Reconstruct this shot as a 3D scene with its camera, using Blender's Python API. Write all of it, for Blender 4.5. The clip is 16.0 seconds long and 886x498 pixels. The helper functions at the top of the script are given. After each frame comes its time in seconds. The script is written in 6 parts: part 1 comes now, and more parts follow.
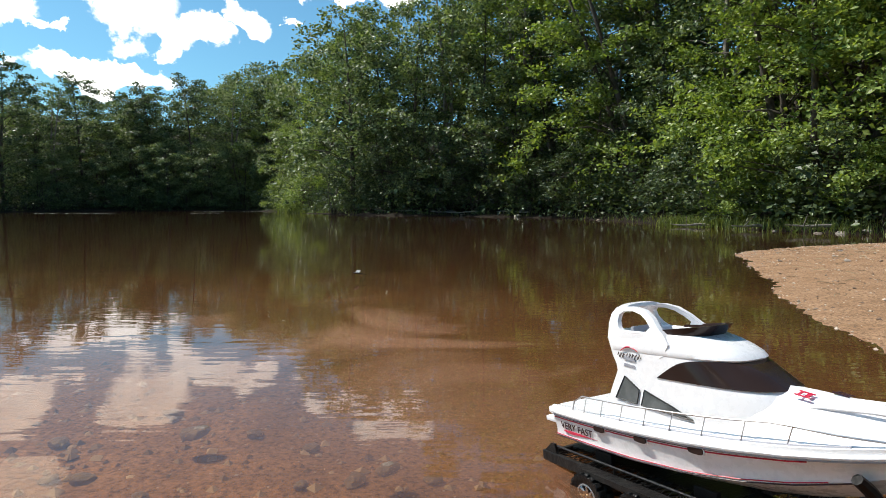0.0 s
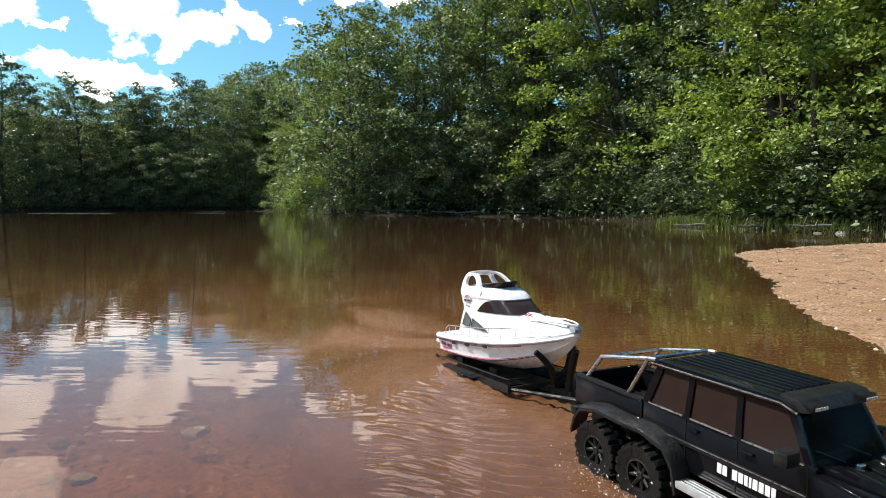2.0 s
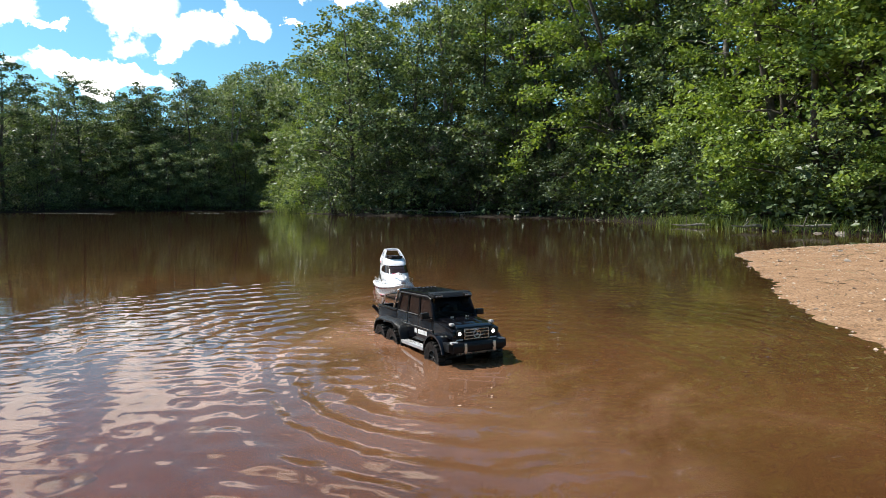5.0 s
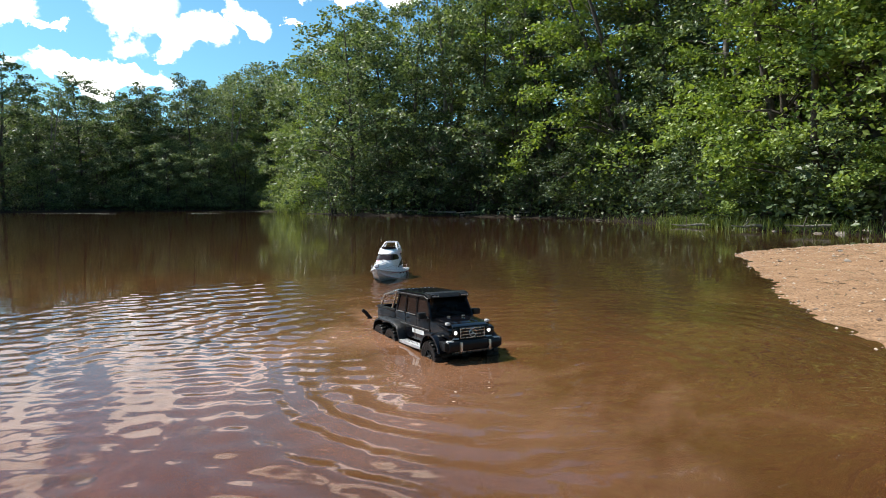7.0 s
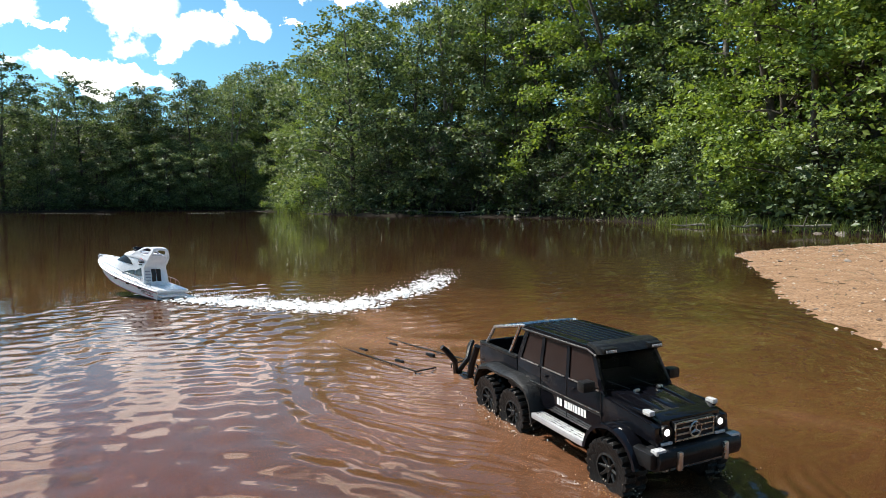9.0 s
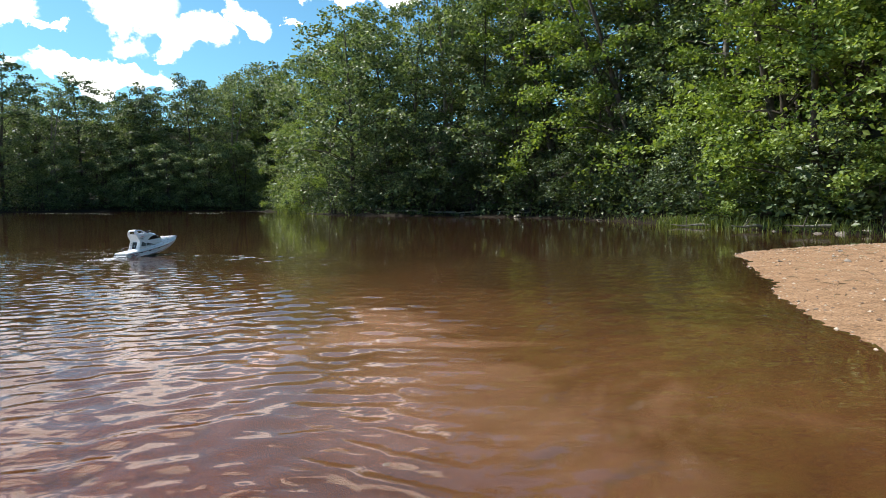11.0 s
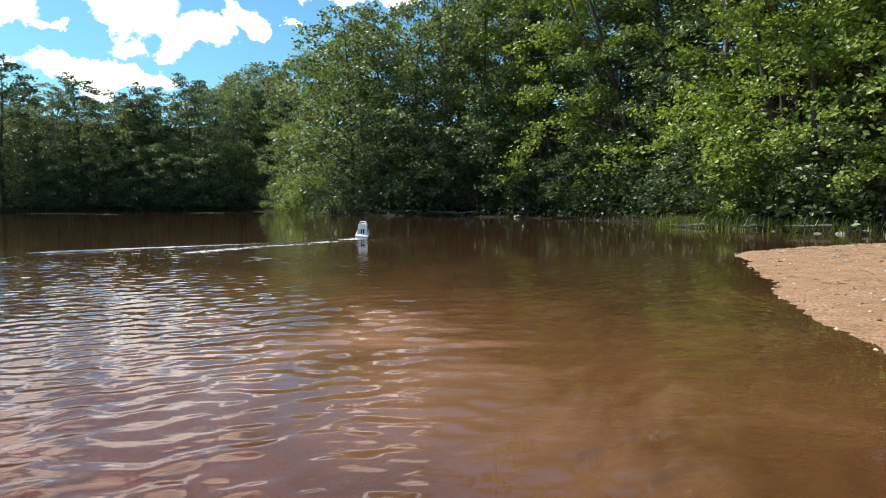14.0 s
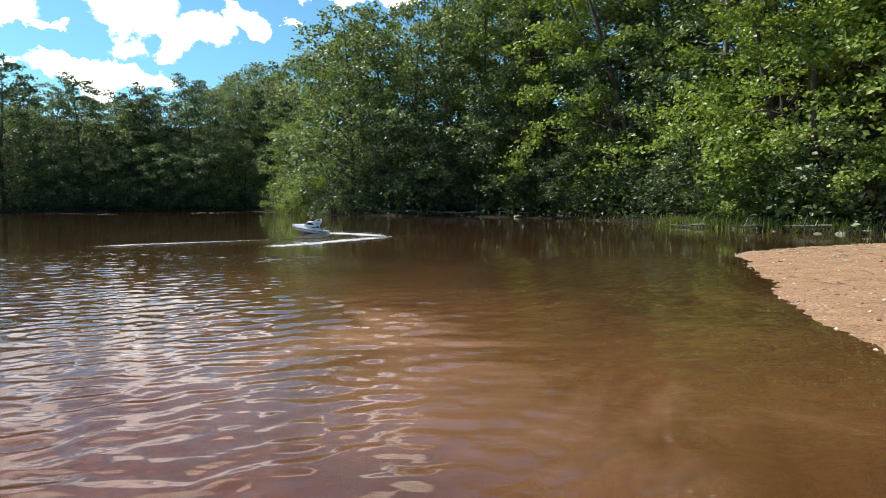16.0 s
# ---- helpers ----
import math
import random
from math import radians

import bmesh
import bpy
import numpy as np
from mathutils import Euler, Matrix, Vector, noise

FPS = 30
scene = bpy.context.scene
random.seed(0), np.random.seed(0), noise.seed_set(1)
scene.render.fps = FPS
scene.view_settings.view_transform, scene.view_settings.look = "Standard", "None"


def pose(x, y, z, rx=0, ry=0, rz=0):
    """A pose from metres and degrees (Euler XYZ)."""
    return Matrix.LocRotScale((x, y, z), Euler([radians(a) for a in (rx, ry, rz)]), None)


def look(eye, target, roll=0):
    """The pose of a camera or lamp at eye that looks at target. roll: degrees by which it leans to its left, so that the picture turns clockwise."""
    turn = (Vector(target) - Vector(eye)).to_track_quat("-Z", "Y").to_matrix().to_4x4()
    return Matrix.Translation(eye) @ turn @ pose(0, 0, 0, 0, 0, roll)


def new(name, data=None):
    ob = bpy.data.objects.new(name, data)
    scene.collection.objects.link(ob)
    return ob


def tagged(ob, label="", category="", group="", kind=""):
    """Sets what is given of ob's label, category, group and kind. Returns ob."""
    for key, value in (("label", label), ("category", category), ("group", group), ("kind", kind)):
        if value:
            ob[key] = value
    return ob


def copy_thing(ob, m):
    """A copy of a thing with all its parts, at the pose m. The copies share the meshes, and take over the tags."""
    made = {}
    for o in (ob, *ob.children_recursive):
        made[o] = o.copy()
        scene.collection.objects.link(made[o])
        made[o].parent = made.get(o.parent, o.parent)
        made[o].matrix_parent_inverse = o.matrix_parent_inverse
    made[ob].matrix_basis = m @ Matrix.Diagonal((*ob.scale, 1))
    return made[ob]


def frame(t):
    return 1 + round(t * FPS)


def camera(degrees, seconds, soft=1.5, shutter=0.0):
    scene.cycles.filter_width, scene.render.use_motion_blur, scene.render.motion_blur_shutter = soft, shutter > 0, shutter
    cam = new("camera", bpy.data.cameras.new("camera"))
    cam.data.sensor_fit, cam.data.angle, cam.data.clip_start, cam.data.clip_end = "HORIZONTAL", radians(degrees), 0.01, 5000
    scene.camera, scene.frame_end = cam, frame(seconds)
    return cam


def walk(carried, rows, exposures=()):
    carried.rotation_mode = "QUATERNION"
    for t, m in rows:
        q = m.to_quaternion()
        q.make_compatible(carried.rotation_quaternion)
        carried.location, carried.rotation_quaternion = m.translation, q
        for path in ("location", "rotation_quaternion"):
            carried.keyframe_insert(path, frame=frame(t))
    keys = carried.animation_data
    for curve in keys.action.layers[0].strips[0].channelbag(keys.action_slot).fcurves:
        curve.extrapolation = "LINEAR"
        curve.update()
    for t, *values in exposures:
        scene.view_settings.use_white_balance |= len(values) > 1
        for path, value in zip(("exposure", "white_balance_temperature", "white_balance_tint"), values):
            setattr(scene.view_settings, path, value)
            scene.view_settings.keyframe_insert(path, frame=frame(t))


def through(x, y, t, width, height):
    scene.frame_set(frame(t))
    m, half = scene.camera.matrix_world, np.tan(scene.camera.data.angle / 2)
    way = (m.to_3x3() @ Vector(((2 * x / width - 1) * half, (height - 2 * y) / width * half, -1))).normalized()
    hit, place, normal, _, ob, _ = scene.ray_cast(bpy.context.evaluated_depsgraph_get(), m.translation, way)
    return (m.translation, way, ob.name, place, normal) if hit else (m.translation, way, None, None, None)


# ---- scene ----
# ---- camera ----
EYE_Z = 0.537
cam = camera(73.95, 16.0, 0.75)
walk(cam, [(0.0, pose(0, 0, EYE_Z, 85.62, 0, 0)), (16.0, pose(0, 0, EYE_Z, 85.66, 0, 0))], [(0.0, 0.22), (1.0, 0.30), (2.5, 0.48), (16.0, 0.48)])

# ---- sky and sun ----
SUN_AZ, SUN_EL = 66.0, 52.0          # degrees to the left of the view, and above the horizon
sun_dir = Vector((-math.sin(radians(SUN_AZ)) * math.cos(radians(SUN_EL)),
                  math.cos(radians(SUN_AZ)) * math.cos(radians(SUN_EL)), math.sin(radians(SUN_EL))))
lamp = bpy.data.lights.new("sun", "SUN")
lamp.energy, lamp.angle, lamp.color = 5.0, radians(0.55), (1.0, 0.95, 0.86)
sun = new("sun", lamp)
sun.matrix_world = look(sun_dir * 50, (0, 0, 0))


def node(nt, kind, at=(0, 0), **values):
    n = nt.nodes.new(kind)
    n.location = at
    for key, value in values.items():
        n.inputs[key.replace("_", " ")].default_value = value
    return n


def maths(nt, op, a, b=None, clamp=False):
    n = nt.nodes.new("ShaderNodeMath")
    n.operation, n.use_clamp = op, clamp
    for i, v in enumerate((a, b)):
        if v is None:
            continue
        if isinstance(v, (int, float)):
            n.inputs[i].default_value = v
        else:
            nt.links.new(v, n.inputs[i])
    return n.outputs[0]


def ramp(nt, value, stops):
    n = nt.nodes.new("ShaderNodeValToRGB")
    nt.links.new(value, n.inputs[0])
    el = n.color_ramp.elements
    while len(el) < len(stops):
        el.new(0.5)
    for e, (p, c) in zip(el, stops):
        e.position, e.color = p, (*c, 1) if len(c) == 3 else c
    return n.outputs[0]


def make_sky():
    w = bpy.data.worlds.new("sky")
    scene.world = w
    w.use_nodes = True
    nt = w.node_tree
    nt.nodes.clear()
    sky = nt.nodes.new("ShaderNodeTexSky")
    sky.sky_type, sky.sun_disc = "NISHITA", False
    sky.sun_elevation, sky.sun_rotation = radians(SUN_EL), radians(-SUN_AZ)
    sky.air_density, sky.dust_density, sky.ozone_density = 1.0, 0.6, 1.6
    co = nt.nodes.new("ShaderNodeTexCoord").outputs["Generated"]
    warp = node(nt, "ShaderNodeTexNoise", Scale=11.0, Detail=7.0, Roughness=0.6)
    nt.links.new(co, warp.inputs["Vector"])
    wob = nt.nodes.new("ShaderNodeVectorMath")
    wob.operation = "MULTIPLY_ADD"
    nt.links.new(warp.outputs["Color"], wob.inputs[0])
    wob.inputs[1].default_value = (0.16, 0.16, 0.13)
    shift = nt.nodes.new("ShaderNodeVectorMath")
    shift.operation = "SUBTRACT"
    nt.links.new(co, shift.inputs[0])
    shift.inputs[1].default_value = (0.08, 0.08, 0.065)
    nt.links.new(shift.outputs[0], wob.inputs[2])
    puff = maths(nt, "MULTIPLY", maths(nt, "SUBTRACT", warp.outputs["Fac"], 0.5), 1.15)
    total = None
    # cumulus clouds: (bearing to the right, height, half width, half height) in degrees
    # the three above 30 degrees are unseen, added to brighten water and ambient light
    for az, el, aw, ah in ((-27.0, 15.8, 4.4, 3.4), (-24.0, 14.2, 2.4, 2.2), (-21.2, 14.4, 2.7, 2.0), (-18.2, 16.4, 2.7, 1.5), (-36.6, 15.4, 2.8, 2.2),
                           (-30.0, 10.6, 7.0, 1.2), (-34.3, 13.9, 1.1, 0.8), (-32.7, 14.0, 1.0, 0.6), (-9.5, 18.4, 3.6, 1.1), (-4.2, 18.8, 3.0, 1.1), (-14.2, 16.4, 0.8, 0.5),
                           (-37, 22, 3.6, 3.8), (-52, 20, 7, 5), (-58, 12, 6, 3), (-5, 21.5, 5, 1.4), (-30, 33, 12, 5), (-8, 34, 8, 4), (-52, 37, 12, 7), (30, 26, 9, 4),
                           (110, 30, 12, 6), (-150, 28, 12, 6), (-110, 24, 12, 5)):
        m = nt.nodes.new("ShaderNodeMapping")
        m.vector_type = "TEXTURE"
        a, e = radians(az), radians(el)
        m.inputs["Location"].default_value = (math.sin(a) * math.cos(e), math.cos(a) * math.cos(e), math.sin(e))
        m.inputs["Rotation"].default_value = (e, 0, -a)
        m.inputs["Scale"].default_value = (math.tan(radians(aw)), 0.5, math.tan(radians(ah)))
        nt.links.new(wob.outputs[0], m.inputs["Vector"])
        ln = nt.nodes.new("ShaderNodeVectorMath")
        ln.operation = "LENGTH"
        nt.links.new(m.outputs[0], ln.inputs[0])
        blob = maths(nt, "SUBTRACT", 1.0, ln.outputs["Value"])
        total = blob if total is None else maths(nt, "MAXIMUM", total, blob)
    dense = maths(nt, "ADD", total, puff)
    cover = nt.nodes.new("ShaderNodeMapRange")
    cover.inputs["From Min"].default_value, cover.inputs["From Max"].default_value = 0.08, 0.30
    cover.interpolation_type = "SMOOTHSTEP"
    nt.links.new(dense, cover.inputs["Value"])
    body = ramp(nt, warp.outputs["Fac"], [(0.25, (11.0, 11.4, 12.4)), (0.65, (21.0, 20.6, 20.0))])
    tint = nt.nodes.new("ShaderNodeMix")
    tint.data_type, tint.blend_type = "RGBA", "MULTIPLY"
    tint.inputs["Factor"].default_value = 1.0
    nt.links.new(sky.outputs[0], tint.inputs["A"])
    tint.inputs["B"].default_value = (0.74, 1.25, 1.33, 1)
    mix = nt.nodes.new("ShaderNodeMix")
    mix.data_type = "RGBA"
    nt.links.new(cover.outputs[0], mix.inputs["Factor"])
    nt.links.new(tint.outputs["Result"], mix.inputs["A"])
    nt.links.new(body, mix.inputs["B"])
    bg = node(nt, "ShaderNodeBackground", Strength=0.088)
    nt.links.new(mix.outputs["Result"], bg.inputs["Color"])
    out = nt.nodes.new("ShaderNodeOutputWorld")
    nt.links.new(bg.outputs[0], out.inputs[0])


make_sky()


# ---- materials ----
def surface(name, a, b, rough=0.6, scale=8.0, metal=0.0, bump=0.0, bump_scale=60.0, coat=0.0, islands=False, things=False, spots=None, spec=0.5, dist=0.02):
    """A principled material between two colours, with a coarse and a fine noise, optional relief."""
    m = bpy.data.materials.new(name)
    m.use_nodes = True
    nt = m.node_tree
    p = nt.nodes["Principled BSDF"]
    co = nt.nodes.new("ShaderNodeTexCoord").outputs["Object"]
    n1 = node(nt, "ShaderNodeTexNoise", Scale=scale, Detail=8.0, Roughness=0.65)
    nt.links.new(co, n1.inputs["Vector"])
    f = n1.outputs["Fac"]
    if islands:
        g = nt.nodes.new("ShaderNodeNewGeometry").outputs["Random Per Island"]
        f = maths(nt, "ADD", maths(nt, "MULTIPLY", g, 0.7), maths(nt, "MULTIPLY", f, 0.3))
    if things:
        g = nt.nodes.new("ShaderNodeObjectInfo").outputs["Random"]
        f = maths(nt, "ADD", maths(nt, "MULTIPLY", g, 0.5), maths(nt, "MULTIPLY", f, 0.5))
    stops = [(0.3, a), (0.7, b)]
    if spots:
        stops.append((0.78, spots))
    nt.links.new(ramp(nt, f, stops), p.inputs["Base Color"])
    n2 = node(nt, "ShaderNodeTexNoise", Scale=bump_scale, Detail=5.0, Roughness=0.6)
    nt.links.new(co, n2.inputs["Vector"])
    r = nt.nodes.new("ShaderNodeMapRange")
    r.inputs["To Min"].default_value, r.inputs["To Max"].default_value = max(0.02, rough - 0.12), min(1, rough + 0.12)
    nt.links.new(n2.outputs["Fac"], r.inputs["Value"])
    nt.links.new(r.outputs[0], p.inputs["Roughness"])
    p.inputs["Metallic"].default_value = metal
    p.inputs["Coat Weight"].default_value = coat
    p.inputs["Coat Roughness"].default_value = 0.05
    p.inputs["Specular IOR Level"].default_value = spec
    if bump:
        b_ = node(nt, "ShaderNodeBump", Strength=bump, Distance=dist)
        nt.links.new(n2.outputs["Fac"], b_.inputs["Height"])
        nt.links.new(b_.outputs[0], p.inputs["Normal"])
    return m


def leaf_material(name, a, b, through=0.35):
    m = surface(name, a, b, rough=0.42, scale=0.6, islands=True, spec=0.42)
    nt = m.node_tree
    p = nt.nodes["Principled BSDF"]
    col = p.inputs["Base Color"].links[0].from_socket
    t = nt.nodes.new("ShaderNodeBsdfTranslucent")
    warm = nt.nodes.new("ShaderNodeMix")
    warm.data_type, warm.blend_type = "RGBA", "MULTIPLY"
    warm.inputs["Factor"].default_value = 1.0
    warm.inputs["B"].default_value = (1.45, 1.45, 0.6, 1)
    nt.links.new(col, warm.inputs["A"])
    nt.links.new(warm.outputs["Result"], t.inputs["Color"])
    mx = nt.nodes.new("ShaderNodeMixShader")
    mx.inputs[0].default_value = through
    nt.links.new(p.outputs[0], mx.inputs[1])
    nt.links.new(t.outputs[0], mx.inputs[2])
    nt.links.new(mx.outputs[0], nt.nodes["Material Output"].inputs["Surface"])
    return m


def smooth_range(nt, value, lo, hi):
    r = nt.nodes.new("ShaderNodeMapRange")
    r.interpolation_type = "SMOOTHSTEP"
    r.inputs["From Min"].default_value, r.inputs["From Max"].default_value = lo, hi
    nt.links.new(value, r.inputs["Value"])
    return r.outputs[0]


def water_material(name, swell, ripple):
    """Muddy pond water: a clear skin over silt that thickens with the depth away from the beach."""
    m = bpy.data.materials.new(name)
    m.use_nodes = True
    nt = m.node_tree
    p = nt.nodes["Principled BSDF"]
    geo = nt.nodes.new("ShaderNodeNewGeometry")
    xyz = nt.nodes.new("ShaderNodeSeparateXYZ")
    nt.links.new(geo.outputs["Position"], xyz.inputs[0])
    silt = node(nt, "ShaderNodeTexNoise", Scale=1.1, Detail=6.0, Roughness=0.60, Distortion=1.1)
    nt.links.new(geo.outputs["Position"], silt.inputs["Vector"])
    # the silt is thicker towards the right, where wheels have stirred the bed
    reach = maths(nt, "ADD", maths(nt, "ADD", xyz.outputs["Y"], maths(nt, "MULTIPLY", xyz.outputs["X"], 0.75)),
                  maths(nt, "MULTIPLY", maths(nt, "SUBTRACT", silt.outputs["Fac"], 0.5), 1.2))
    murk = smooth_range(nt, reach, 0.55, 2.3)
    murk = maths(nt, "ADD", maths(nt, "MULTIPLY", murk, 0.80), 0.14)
    # base colour runs darker away from the beach and towards the right
    off_beach = smooth_range(nt, xyz.outputs["Y"], 1.0, 9.0)
    shade = maths(nt, "ADD", maths(nt, "ADD", maths(nt, "MULTIPLY", off_beach, 0.75), maths(nt, "MULTIPLY", smooth_range(nt, xyz.outputs["X"], -0.3, 1.0), 0.15)), maths(nt, "MULTIPLY", smooth_range(nt, silt.outputs["Fac"], 0.25, 0.75), 0.18))
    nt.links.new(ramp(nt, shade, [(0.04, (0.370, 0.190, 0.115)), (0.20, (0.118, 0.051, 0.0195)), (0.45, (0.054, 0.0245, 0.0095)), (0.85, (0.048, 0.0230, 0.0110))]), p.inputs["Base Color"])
    p.inputs["Roughness"].default_value = 0.002
    p.inputs["IOR"].default_value = 1.48
    # ripples
    co = nt.nodes.new("ShaderNodeTexCoord").outputs["Object"]
    st = nt.nodes.new("ShaderNodeMapping")
    st.inputs["Scale"].default_value = (0.6, 2.6, 1.0)
    nt.links.new(co, st.inputs["Vector"])
    r1 = node(nt, "ShaderNodeTexNoise", Scale=2.6, Detail=1.0, Roughness=0.4)
    r2 = node(nt, "ShaderNodeTexNoise", Scale=8.5, Detail=1.5, Roughness=0.45)
    nt.links.new(st.outputs[0], r1.inputs["Vector"])
    nt.links.new(st.outputs[0], r2.inputs["Vector"])
    b1 = node(nt, "ShaderNodeBump", Strength=swell, Distance=0.010)
    b2 = node(nt, "ShaderNodeBump", Strength=ripple, Distance=0.0018)
    nt.links.new(r1.outputs["Fac"], b1.inputs["Height"])
    nt.links.new(r2.outputs["Fac"], b2.inputs["Height"])
    nt.links.new(b1.outputs[0], b2.inputs["Normal"])
    nt.links.new(b2.outputs[0], p.inputs["Normal"])
    clear = node(nt, "ShaderNodeBsdfTransparent", Color=(0.92, 0.77, 0.54, 1))
    gl = node(nt, "ShaderNodeBsdfGlossy", Roughness=0.002)
    fr = node(nt, "ShaderNodeFresnel", IOR=1.48)
    nt.links.new(b2.outputs[0], gl.inputs["Normal"])
    nt.links.new(b2.outputs[0], fr.inputs["Normal"])
    skin = nt.nodes.new("ShaderNodeMixShader")
    nt.links.new(fr.outputs[0], skin.inputs[0])
    nt.links.new(clear.outputs[0], skin.inputs[1])
    nt.links.new(gl.outputs[0], skin.inputs[2])
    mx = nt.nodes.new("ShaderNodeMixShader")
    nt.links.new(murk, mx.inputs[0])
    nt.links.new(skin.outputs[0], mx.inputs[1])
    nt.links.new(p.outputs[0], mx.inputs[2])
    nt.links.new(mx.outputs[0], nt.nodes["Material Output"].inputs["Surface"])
    return m


def ground_material():
    """Reddish sand with grit on the beach and the bed, leaf litter under the trees."""
    m = surface("sand_and_litter", (0.27, 0.155, 0.085), (0.42, 0.26, 0.155), rough=0.85, scale=5.0, bump=0.7, bump_scale=90.0, dist=0.008, spec=0.15)
    nt = m.node_tree
    p = nt.nodes["Principled BSDF"]
    sand = p.inputs["Base Color"].links[0].from_socket
    geo = nt.nodes.new("ShaderNodeNewGeometry")
    tread = node(nt, "ShaderNodeTexNoise", Scale=11.0, Detail=6.0, Roughness=0.7)
    nt.links.new(geo.outputs["Position"], tread.inputs["Vector"])
    lumps = node(nt, "ShaderNodeBump", Strength=0.8, Distance=0.05)
    nt.links.new(tread.outputs["Fac"], lumps.inputs["Height"])
    nt.links.new(lumps.outputs[0], p.inputs["Normal"].links[0].from_node.inputs["Normal"])
    grit = node(nt, "ShaderNodeTexNoise", Scale=70.0, Detail=4.0, Roughness=0.7)
    nt.links.new(geo.outputs["Position"], grit.inputs["Vector"])
    g = nt.nodes.new("ShaderNodeMix")
    g.data_type, g.blend_type = "RGBA", "MULTIPLY"
    g.inputs["Factor"].default_value = 1.0
    nt.links.new(sand, g.inputs["A"])
    nt.links.new(ramp(nt, grit.outputs["Fac"], [(0.34, (0.42, 0.40, 0.38)), (0.5, (1, 1, 1)), (0.70, (1.40, 1.36, 1.30))]), g.inputs["B"])
    xyz = nt.nodes.new("ShaderNodeSeparateXYZ")
    nt.links.new(geo.outputs["Position"], xyz.inputs[0])
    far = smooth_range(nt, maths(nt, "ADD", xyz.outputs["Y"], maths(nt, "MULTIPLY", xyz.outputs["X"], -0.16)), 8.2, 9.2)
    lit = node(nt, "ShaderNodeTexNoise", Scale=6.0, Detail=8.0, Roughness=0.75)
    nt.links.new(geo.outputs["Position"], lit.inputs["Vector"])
    # litter tones pushed darker so the sunlit bank matches the shade around it
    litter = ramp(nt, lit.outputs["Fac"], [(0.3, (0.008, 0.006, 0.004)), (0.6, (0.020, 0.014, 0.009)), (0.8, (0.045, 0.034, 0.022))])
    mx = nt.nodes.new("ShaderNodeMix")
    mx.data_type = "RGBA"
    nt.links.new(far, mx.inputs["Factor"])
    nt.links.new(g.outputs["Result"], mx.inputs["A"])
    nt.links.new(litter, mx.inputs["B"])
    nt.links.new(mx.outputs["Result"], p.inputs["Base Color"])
    return m


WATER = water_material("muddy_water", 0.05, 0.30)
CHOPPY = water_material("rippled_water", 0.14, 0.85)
GROUND = ground_material()
BARK = surface("bark", (0.035, 0.027, 0.02), (0.12, 0.10, 0.08), rough=0.9, scale=7.0, bump=0.8, bump_scale=30.0)
PALE_BARK = surface("pale_bark", (0.10, 0.09, 0.08), (0.30, 0.27, 0.23), rough=0.85, scale=6.0, bump=0.5, bump_scale=25.0)
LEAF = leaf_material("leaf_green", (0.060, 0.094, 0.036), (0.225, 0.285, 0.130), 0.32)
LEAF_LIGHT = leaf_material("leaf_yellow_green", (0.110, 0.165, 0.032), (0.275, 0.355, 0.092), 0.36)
# darkened leaf green: shade inside the wood is put into the colour
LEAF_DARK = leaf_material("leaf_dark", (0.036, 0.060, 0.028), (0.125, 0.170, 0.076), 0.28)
REED = leaf_material("reed_green", (0.07, 0.10, 0.025), (0.20, 0.24, 0.075), 0.3)
STONE = surface("stone", (0.15, 0.12, 0.10), (0.38, 0.33, 0.28), rough=0.8, scale=14.0, bump=0.5, bump_scale=50.0, things=True)
WET_STONE = surface("wet_stone", (0.12, 0.085, 0.062), (0.27, 0.20, 0.15), rough=0.35, scale=18.0, bump=0.6, bump_scale=60.0)
PEBBLE = surface("pebble", (0.16, 0.10, 0.065), (0.55, 0.45, 0.35), rough=0.8, scale=3.0, islands=True)
STRAW = surface("straw", (0.16, 0.11, 0.06), (0.45, 0.36, 0.22), rough=0.8, islands=True)
DEADWOOD = surface("dead_wood", (0.10, 0.085, 0.07), (0.33, 0.30, 0.26), rough=0.85, scale=9.0, bump=0.4)


# ---- mesh helpers ----
def mesh_of(name, verts, faces, material, smooth=False):
    me = bpy.data.meshes.new(name)
    me.from_pydata([tuple(map(float, v)) for v in verts], [], [tuple(map(int, q)) for q in faces])
    me.materials.append(material)
    if smooth:
        me.polygons.foreach_set("use_smooth", [True] * len(me.polygons))
    me.update()
    return me


def part(name, bm, material, parent=None, label="", smooth=False):
    """Links a bmesh as one mesh object under a thing or under a part."""
    me = bpy.data.meshes.new(name)
    bmesh.ops.recalc_face_normals(bm, faces=bm.faces)
    bm.to_mesh(me)
    bm.free()
    me.materials.append(material)
    if smooth:
        me.polygons.foreach_set("use_smooth", [True] * len(me.polygons))
        me.set_sharp_from_angle(angle=radians(38))
    ob = new(name, me)
    ob.parent = parent
    if label:
        ob["label"] = label
    return ob


